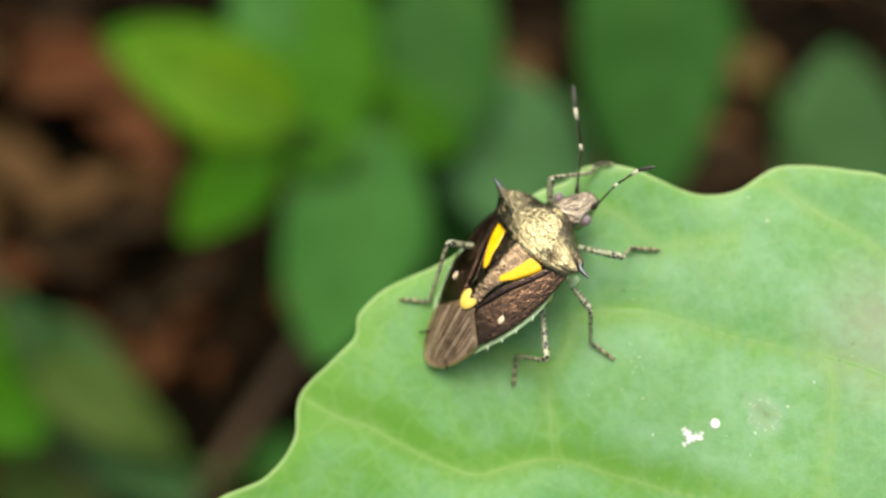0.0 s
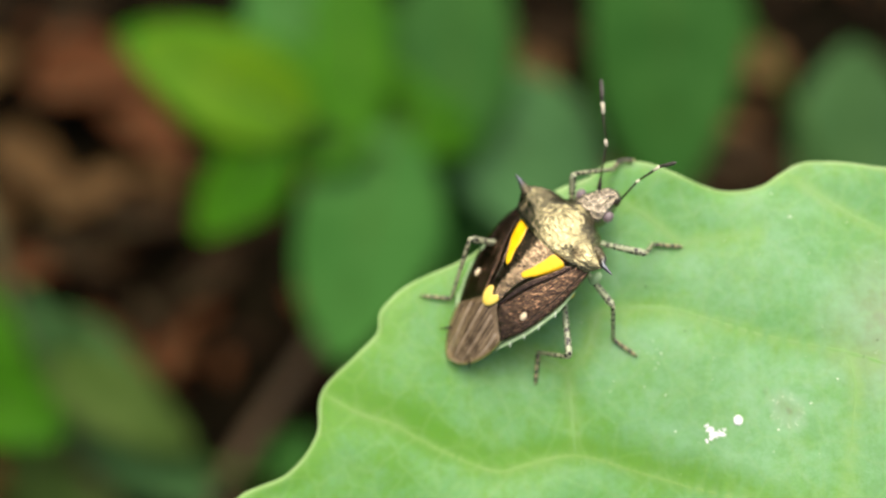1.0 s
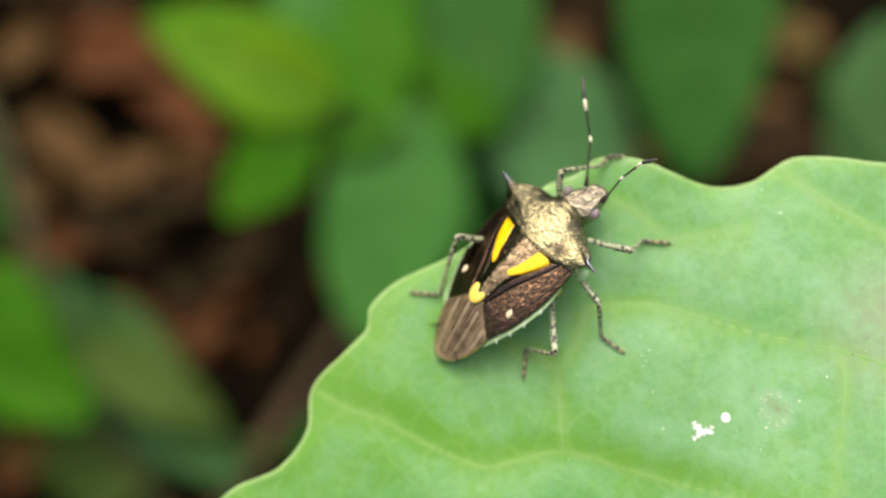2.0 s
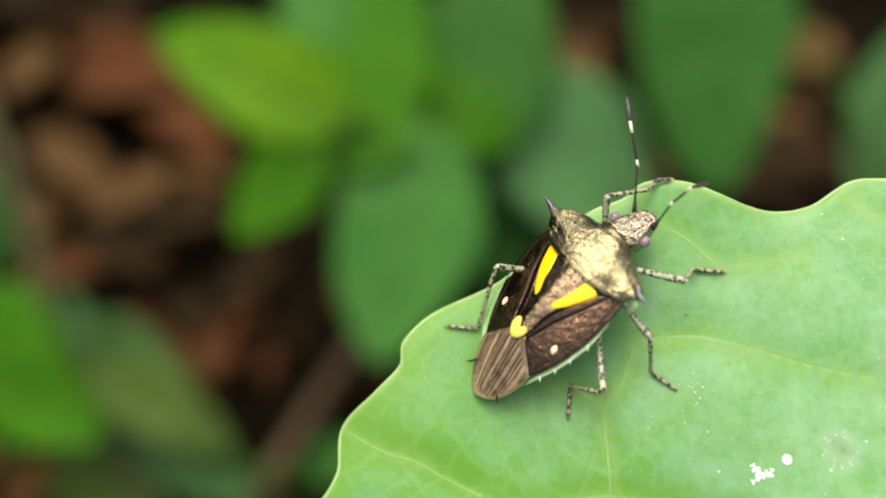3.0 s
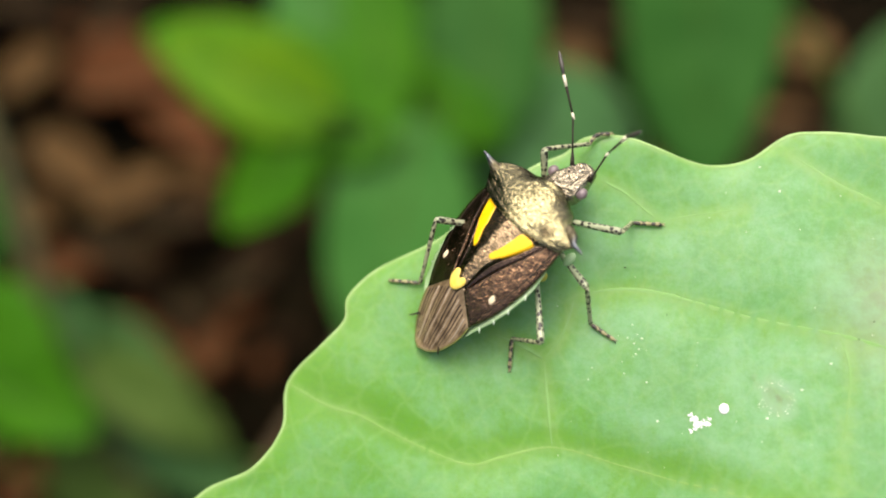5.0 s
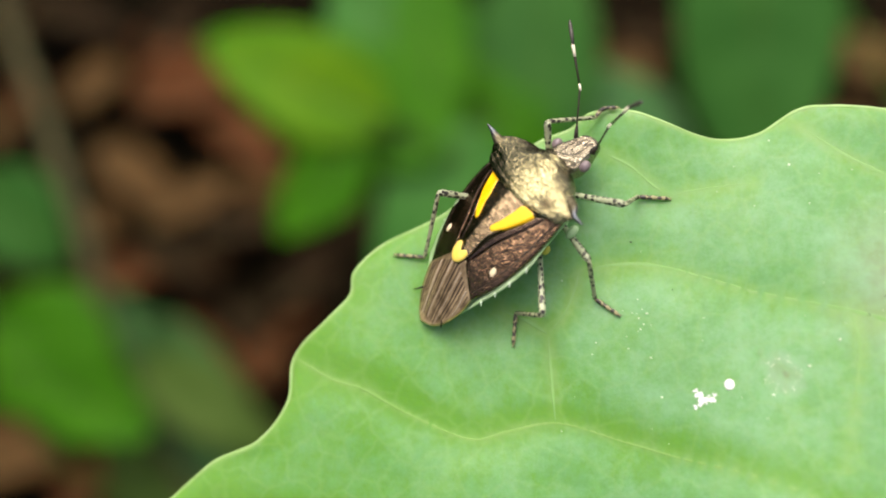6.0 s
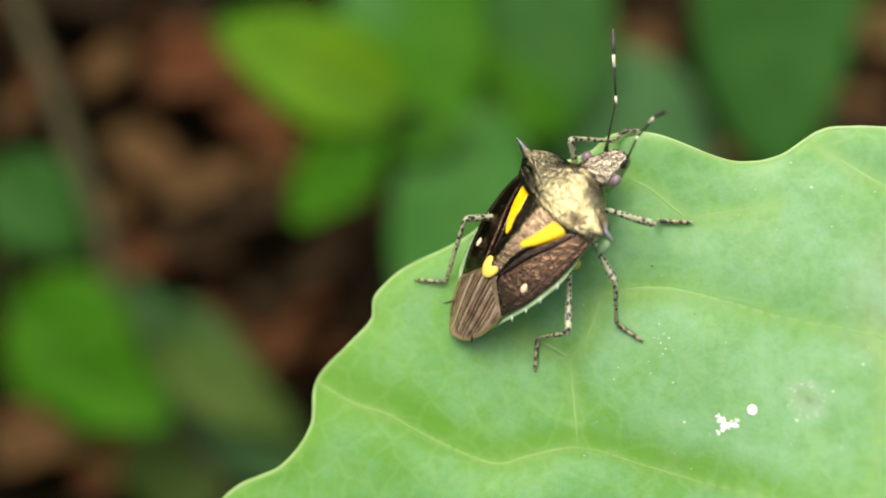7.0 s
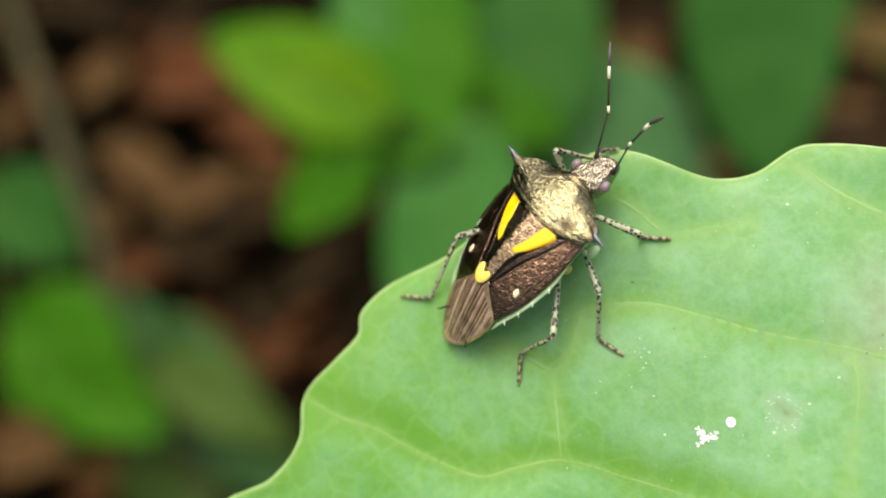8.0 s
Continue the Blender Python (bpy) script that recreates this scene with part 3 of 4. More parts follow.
def pronotum(thing):
    """The broad collar plate: steep in front, drawn out at each shoulder, nearly straight behind, cross-wrinkled all over."""
    nx, ny = 100, 120
    right = along([(1.28, -1.25, 0.6), (1.02, -1.9, 0.9), (0.58, -2.36, 1.28), (0.2, -2.95, 1.6), (-0.14, -3.48, 1.8), (-0.52, -3.26, 1.78), (-1.0, -2.86, 1.66)], nx)
    left = along([(1.34, 1.15, 0.6), (1.2, 1.85, 0.95), (0.95, 2.4, 1.3), (0.62, 2.85, 1.5), (0.22, 3.2, 1.62), (-0.2, 3.05, 1.6), (-0.95, 2.62, 1.55)], nx)
    top = [(1.7, 1.3), (1.5, 1.5), (1.1, 1.78), (0.5, 2.06), (-0.2, 2.29), (-0.8, 2.42), (-1.15, 2.42), (-1.45, 2.3)]
    rows = []
    for i in range(nx + 1):
        u = i / nx
        row = []
        for j in range(ny + 1):
            v = -1 + 2 * j / ny
            p = right[i].lerp(left[i], 0.5 + 0.5 * v)
            mid = 1 - v * v
            x = p.x * (1 - mid) + (1.62 - 3.04 * u) * mid
            y = p.y + (0.06 * math.sin(9 * u + 2) * mid if 0 < i < nx else 0)
            edge = left[i].z if v > 0 else right[i].z
            zc = curve_at(top, 1.62 - 3.04 * u)
            z = zc - (zc - edge) * abs(v) ** (1.9 if v < 0 else 1.7)
            z += 0.10 * math.exp(-((v - 0.42) / 0.18) ** 2 - ((x - 0.9) / 0.3) ** 2) + 0.10 * math.exp(-((v + 0.42) / 0.18) ** 2 - ((x - 0.9) / 0.3) ** 2)
            z -= 0.17 * math.exp(-((x + 0.62) / 0.34) ** 2 - ((y + 1.95) / 0.5) ** 2) + 0.12 * math.exp(-((x + 0.5) / 0.3) ** 2 - ((y - 2.1) / 0.4) ** 2)
            z -= 0.03 * math.exp(-((u - 0.87) / 0.03) ** 2) + 0.07 * math.exp(-((u - 0.1) / 0.035) ** 2) * (1 - v ** 4)
            bent = 1.1 * noise.noise(Vector((x * 1.3, y * 1.3, 2)))
            ridge = noise.noise(Vector((x * 7.5 + 1.5 * bent, y * 1.9, 0)))
            calm = 0.35 if u > 0.9 or u < 0.08 else 1.0
            z += calm * (0.032 * ridge + 0.016 * noise.noise(Vector((x * 13, y * 6, 5))))
            row.append((x, y, z))
        rows.append(row)
    bm = sheet(bmesh.new(), rows, 0.5)
    bm.verts.ensure_lookup_table()
    count = (nx + 1) * (ny + 1)
    for k in range(count):  # the plate thins out towards its side edges
        v = -1 + 2 * (k % (ny + 1)) / ny
        bm.verts[count + k].co.z = bm.verts[k].co.z - 0.5 * MM * (1 - 0.8 * v ** 4)
    collar = part("pronotum", bm, BRONZE, thing, "wrinkled bronze collar plate")
    for side, tip in ((1, (0.38, 3.86, 2.15)), (-1, (-0.16, -4.2, 2.05))):
        path = spline([(0.15, side * 2.45, 1.35), (0.13, side * 2.8, 1.55), (0.12 + 0.2 * tip[0], side * 3.12, 1.76), (tip[0] * 0.75 + 0.02, side * 3.45, 1.95), tip], 6)
        last = len(path) - 1
        radii = [(0.40 if side > 0 else 0.46) * (1 - i / last) ** 0.85 + 0.012 for i in range(len(path))]
        part("shoulder_spine", tube(path, radii, 16, flat=0.75), SPINE, collar, "blue-grey pointed shoulder spine")
    return collar


def head(thing):
    """A blunt flat-topped head: a raised middle lobe between two side lobes, bulging eyes."""
    st = [(1.30, 0.0, 0.95, 0.78, 0.2, -0.5), (1.6, -0.08, 1.05, 0.94, 0.25, -0.6), (1.95, -0.18, 1.02, 1.0, 0.3, -0.6), (2.3, -0.26, 0.94, 0.98, 0.3, -0.6), (2.6, -0.32, 0.80, 0.92, 0.3, -0.5),
          (2.9, -0.37, 0.68, 0.82, 0.28, -0.42), (3.2, -0.42, 0.60, 0.68, 0.25, -0.3), (3.4, -0.45, 0.50, 0.56, 0.2, -0.15), (3.52, -0.47, 0.36, 0.44, 0.18, 0.0), (3.57, -0.48, 0.15, 0.32, 0.18, 0.05)]
    n, sides = 5, 44
    rings = []
    for a, b in zip(st, st[1:]):
        for k in range(n):
            rings.append([p + (q - p) * k / n for p, q in zip(a, b)])
    rings.append(list(st[-1]))
    rows = []
    for x, yc, w, zt, zs, zb in rings:
        row = []
        for k in range(sides):
            t = 2 * math.pi * k / sides
            cs, sn = math.cos(t), math.sin(t)
            v = math.copysign(abs(cs) ** 0.75, cs)
            z = zs + ((zt - zs) if sn >= 0 else (zs - zb)) * math.copysign(abs(sn) ** 0.6, sn)
            if sn > 0.2:
                run = min(1.0, max(0.0, (x - 1.9) / 0.4))
                z -= run * 0.10 * (math.exp(-((v - 0.36) / 0.09) ** 2) + math.exp(-((v + 0.36) / 0.09) ** 2))
                z += 0.05 * noise.noise(Vector((x * 5, (yc + v * w) * 5, 4))) + 0.03 * noise.noise(Vector((x * 11, (yc + v * w) * 11, 9)))
            row.append((x, yc + v * w, z))
        rows.append(row)
    ob = part("head", skin(bmesh.new(), rows), HEAD, thing, "blunt greyish bronze head with dark punctures")
    for y in (0.86, -1.26):
        part("eye", ball((2.12 - 0.03 * y, y, 0.56), 0.30, (1.08, 0.92, 0.9), 12, 18), EYE, ob, "mauve compound eye")
    for y in (0.02, -0.66):
        part("cheek_ridge", tube(spline([(2.2, y + 0.1, 1.0), (2.8, y, 0.86), (3.3, y - 0.02, 0.6)], 5), 0.035, 6), HEAD, ob)
    return ob


def disc(outline, lift, thick, rings=6):
    """A thin plate on the back inside a closed outline of (x, y), rounded down at its rim."""
    rim = spline([(x, y, 0) for x, y in outline], 6, closed=True)
    c = sum(rim, Vector()) / len(rim)
    bm = bmesh.new()
    rows = []
    for i in range(rings + 1):
        f = 1.0 if i == 0 else 1 - (i - 1) / rings
        down = thick if i == 0 else 0.03 * max(0.0, 1 - (i - 1) / 2)
        rows.append([(q.x, q.y, back_z(q.x, q.y) + lift - down) for q in (c + (p - c) * f for p in rim)])
    return skin(bm, rows)


def wings(thing):
    rnd = random.Random(8)
    scut = [(-1.15, 1.96), (-1.5, 1.84), (-2.4, 1.46), (-3.5, 0.86), (-4.2, 0.6), (-5.3, 0.48), (-5.95, 0.24)]
    sc = part("scutellum", patch(scut, flip(scut, -1), 0.13, 0.12, 60, 44, 0.03, 0.3), SHIELD, thing, "triangular bronze shield plate")
    marks = (([(-1.12, 1.82), (-1.3, 2.0), (-2.2, 1.68), (-2.8, 1.28), (-3.3, 0.95), (-3.58, 0.58)], [(-1.12, 1.54), (-1.28, 1.24), (-2.1, 0.90), (-2.7, 0.70), (-3.2, 0.52), (-3.55, 0.52)]),
             ([(-1.40, -1.62), (-1.52, -1.86), (-1.95, -1.74), (-2.8, -1.26), (-3.2, -0.98), (-3.48, -0.72)], [(-1.40, -1.40), (-1.48, -0.98), (-2.0, -0.84), (-2.7, -0.64), (-3.3, -0.44), (-3.5, -0.60)]))
    for outer, inner in marks:
        ragged = [(x + rnd.uniform(-0.02, 0.02), y + (rnd.uniform(-0.05, 0.05) if 0 < i < len(inner) - 1 else 0)) for i, (x, y) in enumerate(inner)]
        part("yellow_mark", patch(outer, ragged, 0.17, 0.1, 30, 10), YELLOW, sc, "bright yellow slanting mark")
    heart = [(-4.96, 0.30), (-5.02, 0.54), (-5.4, 0.62), (-5.78, 0.48), (-6.0, 0.16), (-5.88, -0.16), (-5.55, -0.36), (-5.24, -0.38), (-5.14, -0.18), (-5.32, 0.04)]
    part("pale_tip_mark", disc(heart, 0.20, 0.12), TIP, sc, "pale yellow heart-shaped tip mark")
    for side in (1, -1):
        inner = [(-1.5, side * 1.87), (-2.4, side * 1.52), (-3.5, side * 0.95), (-4.4, side * 0.66), (-5.5, side * 0.48)]
        seam = [(-1.1, side * 2.3), (-2.4, side * 1.84), (-3.6, side * 1.26), (-4.6, side * 0.88), (-5.6, side * 0.54)]
        part("clavus", patch(inner, seam, 0.05, 0.1, 30, 6), CLAVUS, thing, "dark blue-brown inner wing strip")
        outer = [(-0.7, 3.08), (-1.8, 3.38), (-3.1, 3.27), (-4.0, 3.03), (-5.0, 2.66), (-6.2, 2.14), (-6.95, 1.76)]
        if side < 0:
            outer = [(-0.7, -2.92), (-1.8, -3.0), (-3.2, -2.98), (-4.6, -2.74), (-5.8, -2.36), (-6.88, -1.76)]
        seam = [(-1.05, side * 2.34), (-2.4, side * 1.88), (-3.6, side * 1.30), (-4.6, side * 0.92), (-5.65, side * 0.52)]
        cor = part("corium", patch(seam, outer, 0.08, 0.12, 60, 30, 0.03), WING, thing, "dark brown pitted wing case")
        spot = [(-4.98 + 0.22 * math.cos(a) + 0.03 * math.sin(3 * a), side * (1.99 if side < 0 else 1.93) + 0.14 * math.sin(a)) for a in (2 * math.pi * k / 10 for k in range(10))]
        part("wing_spot", disc(spot, 0.14, 0.08, 4), IVORY, cor, "small cream dot")
        # raised veins: one just inside the outer rim, one along the inner seam
        for f0, f1, r in ((0.70, 0.86, 0.03), (0.02, 0.05, 0.025)):
            a, b = along([(x, y, 0) for x, y in seam], 24), along([(x, y, 0) for x, y in outer], 24)
            line = [p.lerp(q, f0 + (f1 - f0) * i / 24) for i, (p, q) in enumerate(zip(a, b))][1:-1]
            part("wing_ridge", tube([(p.x, p.y, back_z(p.x, p.y) + 0.095) for p in line], [r * (1 - 0.5 * i / 23) for i in range(len(line))], 8), RIDGE, cor, "raised brown wing vein")
    film_l = [(-5.55, 0.55), (-6.3, 1.15), (-6.95, 1.72), (-7.6, 1.64), (-8.3, 1.42), (-9.0, 1.02), (-9.45, 0.62), (-9.66, 0.2)]
    film_r = [(-5.55, -0.55), (-6.3, -1.2), (-6.9, -1.74), (-7.5, -1.66), (-8.2, -1.42), (-8.9, -1.02), (-9.4, -0.52), (-9.66, 0.12)]
    film = part("membrane", patch(film_l, film_r, 0.04, 0.06, 60, 40, 0.02), FILM, thing, "smoky grey-brown wing film")
    left, right = along([(x, y, 0) for x, y in film_l[2:]], 40), along([(x, y, 0) for x, y in film_r[2:]], 40)
    rim = left + right[::-1][1:]
    part("membrane_rim", tube([(p.x, p.y, back_z(p.x, p.y) + 0.01) for p in rim], 0.07, 8, flat=0.5), OLIVE, film, "clear olive wing rim")
    for k in range(-8, 9):
        y0 = 0.19 * k
        x0 = -5.75 - 0.72 * abs(y0)
        pts = []
        for i in range(9):
            t = i / 8
            x = x0 + (-9.75 - x0) * t
            y = y0 * (1 - 0.42 * t ** 1.6) - 0.22 * t + 0.05 * noise.noise(Vector((x * 1.1, k * 3.3, 0)))
            near = min(left + right, key=lambda p: abs(p.x - x) + (5 if p.y * y < 0 else 0))
            if abs(y) < abs(near.y) - 0.06 and x > -9.5:
                pts.append((x, y, back_z(x, y) + 0.042))
        if len(pts) < 3:
            continue
        line = spline(pts, 6)
        # every fourth line is a painted highlight, the others are dark veins
        part("film_vein", tube(line, [(0.030 + 0.012 * (k % 3)) * (1 - 0.5 * i / len(line)) for i in range(len(line))], 6), FILM_GLINT if k % 4 == 1 else FILM_VEIN, film, "painted highlight streak in the wing film" if k % 4 == 1 else "dark wing film vein")


def abdomen(thing):
    st = [(1.3, 0, 0.9, 0.6, 0.1, -1.0), (0.4, 0, 1.9, 1.2, 0.3, -1.3), (-0.8, 0, 2.45, 1.5, 0.4, -1.35), (-2.2, 0.14, 2.78, 1.3, 0.5, -1.1),
          (-3.8, 0.18, 2.82, 1.0, 0.45, -1.0), (-5.4, 0.14, 2.56, 0.6, 0.3, -0.9), (-6.8, 0.2, 2.06, 0.3, 0.0, -0.9), (-7.9, 0.05, 1.46, -0.1, -0.3, -0.9),
          (-8.6, 0, 0.85, -0.4, -0.55, -0.9), (-8.85, 0, 0.3, -0.55, -0.65, -0.8)]
    ob = part("abdomen", body_loft(st, 32, 0.85), BELLY, thing, "pale green underside with a toothed rim")
    for side, grow in ((1, 0.0), (-1, 0.06)):
        edge = [(-2.0, 2.86), (-3.2, 2.92), (-4.4, 2.74), (-5.6, 2.42), (-6.6, 2.0), (-7.4, 1.66)]
        line = along([(x, side * (y + grow), back_z(x, side * y) - 0.22) for x, y in edge], 30)
        part("abdomen_rim", tube(line, [0.05 + 0.13 * math.sin(math.pi * min(1.0, 0.1 + 0.85 * i / 30)) for i in range(31)], 8, flat=0.4), BELLY, ob, "pale green toothed body rim")
        for k in (9, 15, 20, 25):
            p = line[k]
            part("rim_tooth", tube([(p.x + 0.15, p.y, p.z), (p.x - 0.05, p.y + side * 0.14, p.z), (p.x - 0.16, p.y + side * 0.27, p.z - 0.03)], [0.09, 0.07, 0.02], 6), TOOTH, ob, "whitish rim tooth")
    for root, mid, tip in (((-8.3, 1.25, -0.15), (-8.65, 1.5, -0.22), (-8.8, 1.68, -0.28)), ((-8.7, -0.8, -0.3), (-9.02, -1.0, -0.36), (-9.18, -1.12, -0.42))):
        part("rim_tooth", tube([root, mid, tip], [0.07, 0.05, 0.015], 6), BLACK, ob, "black spine at the tail")
    return ob


def segment(name, material, parent, length, r0, r1, label="", knob=0.0, hook=0.0):
    """A limb piece along its own +x, from the joint at the origin."""
    pts = [(length * t, 0, 0) for t in (0, 0.08, 0.3, 0.6, 0.85, 0.95, 1.0)]
    rad = [r0 * 0.75, r0, r0 * 1.02, (r0 + r1) / 2, r1 * 1.02, r1 * (1 + knob), r1 * 0.7]
    if name == "tarsus":  # three toe joints, pinched between; one foot is bent over the rim of the leaf
        pts = [(length * t, hook * math.sin(math.pi * min(1.0, t * 1.15)) - 0.5 * hook * max(0.0, t - 0.8) / 0.2, 0) for t in (0, 0.12, 0.32, 0.36, 0.42, 0.6, 0.64, 0.7, 0.9, 1.0)]
        rad = [r0 * k for k in (0.7, 1.0, 1.08, 0.8, 1.0, 1.0, 0.75, 0.95, 1.0, 0.5)]
    bm = tube(pts, rad, 10)
    if name == "tarsus":
        for s in (1, -1):
            tube([(length * 0.97, -0.4 * hook, 0), (length * 1.04, 0.05 * s - 0.6 * hook, 0.01), (length * 1.09, 0.10 * s - 0.8 * hook, -0.05)], [0.04, 0.03, 0.01], 6, bm)
    return part(name, bm, material, parent, label)


# hip in the body's frame; knee, ankle and toe on the leaf's frame, mm
def foot(x, y, up):
    return (x, y, leaf_z(x, y) + up)


LEGS = [((0.6, -1.05, -0.6), (9.84, -0.71, 2.7), foot(10.6, 0.02, 0.28), foot(12.22, -0.1, 0.12), 0.21),
        ((-0.75, -1.7, -0.7), (7.99, -3.58, 2.9), foot(8.30, -5.34, 0.26), foot(9.54, -6.22, 0.12), 0.20),
        ((-2.2, -1.6, -0.7), (5.62, -6.34, 2.5), foot(4.13, -6.06, 0.26), foot(3.98, -7.74, 0.12), 0.20),
        ((1.0, 0.9, -0.5), (5.95, 3.70, 2.6), (8.45, 4.28, 0.75), (9.55, 4.96, 0.46), 0.20),
        ((-0.75, 1.7, -0.7), (2.9, 1.1, 0.5), (2.4, -0.6, -0.1), (1.7, -1.4, -0.3), 0.20),
        ((-2.2, 1.7, -0.6), (0.25, 0.13, 2.3), foot(-0.78, -3.02, 0.26), foot(-2.43, -2.84, 0.12), 0.19)]
ANTENNAE = [((2.95, 0.24, 0.62), [(5.06, 1.92, 0.77), (6.38, 3.52, 1.14), (7.42, 4.70, 1.45)]),
            ((2.92, -1.06, 0.52), [(4.57, -1.09, 1.36), (5.80, -1.36, 1.74), (6.62, -1.99, 2.28)])]
BUG_AT = (5.703, 0.500, 1.45, -20.5, -5, 45.9)  # on the leaf: mm, degrees


def bug_pose(step):
    """Body pose on the leaf; step 0 to 1 is the lean forwards near the end."""
    x, y, z, rx, ry, rz = BUG_AT
    return pose((x + 1.0 * step) * MM, (y + 1.15 * step) * MM, (z + 0.25 * step) * MM, rx, ry, rz)


def antenna(thing, base, joints):
    """Built about its base, in the body's directions: slender dark joints with pale rings."""
    pts = [Vector((0, 0, 0))] + [Vector(j) - Vector(base) for j in joints]
    root = part("antenna", tube([pts[0], pts[0].lerp(pts[1], 0.12), pts[0].lerp(pts[1], 0.25)], [0.13, 0.11, 0.07], 8), BLACK, thing, "slender black antenna with pale rings")
    root.location = Vector(base) * MM
    line = [pts[0].lerp(pts[1], 0.22), pts[1]]
    part("antenna_joint", tube([line[0], line[0].lerp(line[1], 0.5), line[1]], [0.055, 0.05, 0.06], 8), BLACK, root)
    d = (pts[2] - pts[1])
    part("antenna_ring", tube([pts[1] - d * 0.08, pts[1], pts[1] + d * 0.1], [0.06, 0.075, 0.06], 8), BAND, root, "pale ring")
    part("antenna_joint", tube([pts[1] + d * 0.1, pts[1] + d * 0.5, pts[2] - d * 0.2], [0.055, 0.06, 0.075], 8), BLACK, root)
    part("antenna_ring", tube([pts[2] - d * 0.2, pts[2] - d * 0.02, pts[2] + d * 0.12], [0.075, 0.09, 0.085], 8), BAND, root, "pale ring")
    e = pts[3] - pts[2]
    part("antenna_tip", tube([pts[2] + d * 0.1, pts[2] + e * 0.5, pts[2] + e * 0.85, pts[3]], [0.08, 0.115, 0.10, 0.03], 10), SMOKE, root, "smoky grey club-shaped tip")
    return root


def shield_bug():
    thing = empty("shield_bug", LEAF @ bug_pose(0))
    tagged(thing, "bronze-brown shield bug with yellow marks on a leaf edge", "insect")
    abdomen(thing)
    wings(thing)
    pronotum(thing)
    head(thing)
    limbs = []
    for hip, knee, ankle, toe, wide in LEGS:
        r = wide
        k = bug_pose(0).inverted()
        kn, an, to = (k @ (Vector(q) * MM) / MM for q in (knee, ankle, toe))
        h = Vector(hip)
        part("coxa", ball(hip, 0.5 if hip[0] == -0.75 else 0.34, (1, 1, 0.8), 8, 10), BELLY if hip[0] == -0.75 else COXA, thing, "pale green hip joint" if hip[0] == -0.75 else "yellow-green hip joint")
        femur = segment("femur", LEG, thing, (kn - h).length, r * 0.75, r, "pale speckled thigh")
        tibia = segment("tibia", SHIN, thing, (an - kn).length, r * 0.62, r * 0.52, "thin black-speckled shin", 0.2)
        tarsus = segment("tarsus", TOE, thing, (to - an).length, r * 0.58, r * 0.48, "brown banded foot with two claws", hook=0.24 if hip[0] == 1.0 else 0.0)
        limbs.append((femur, tibia, tarsus))
    for side in (1, -1):
        part("trochanter", ball((-0.75, side * 2.95, -0.15), 0.32, (1.35, 0.85, 0.65), 8, 12), BELLY, thing, "pale green leg joint")
        part("trochanter", ball((-2.35, side * 2.5, -0.3), 0.24, (1.2, 0.9, 0.8), 8, 10), COXA, thing, "yellow leg joint")
    feelers = [antenna(thing, b, j) for b, j in ANTENNAE]
    return thing, limbs, feelers


def aim(p, q, up=Vector((0, 0, 1))):
    """Pose at p (mm) with +x towards q."""
    x = (q - p).normalized()
    y = up.cross(x).normalized() if abs(x.dot(up)) < 0.98 else Vector((0, 1, 0)).cross(x).normalized()
    m = Matrix((x, y, x.cross(y))).transposed().to_4x4()
    m.translation = p * MM
    return m


def bend(hip, knee0, ankle, l1, l2):
    """Where the knee goes so that both pieces keep their length, nearest to knee0."""
    d = ankle - hip
    r = min(d.length, (l1 + l2) * 0.999)
    r = max(r, abs(l1 - l2) * 1.001)
    u = d.normalized()
    a = (l1 * l1 - l2 * l2 + r * r) / (2 * r)
    side = (knee0 - hip) - u * (knee0 - hip).dot(u)
    return hip + u * a + side.normalized() * math.sqrt(max(l1 * l1 - a * a, 0.0))


# lean of the body; swing of each feeler in degrees about the cross axis and about z, by time
LEAN = [(0.0, 0.0), (6.7, 0.0), (6.85, 0.05), (7.0, 0.5), (7.1, 0.72), (7.2, 0.84), (7.4, 0.97), (7.6, 1.0), (8.0, 1.0)]
SWING = [[(0, 5.1, 1.3), (0.5, 14.2, 7.7), (1, 0.9, -2.9), (2.5, 4.8, 2.9), (3, 6.7, 2.9), (3.5, 6.8, 4.1), (4, 6.5, 5.1), (4.5, 4.9, 6.1), (6, -4.2, 0.5),
          (6.5, -0.1, -2.4), (7, -7.8, -8.1), (7.5, -1.8, 3.2), (8, 1.5, -9.0)],
         [(0, 5.5, -6.8), (0.5, 6.4, -5.6), (1, 2.5, -7.1), (2.5, -7.0, -6.0), (3, -9.4, -5.6), (3.5, -7.8, -4.2), (4.5, -8.0, -4.5), (6, -7.8, -5.0), (6.5, -9.8, -3.7),
          (7, -10.1, 2.3), (7.5, -7.6, 3.6), (8, 1.8, 3.0)]]


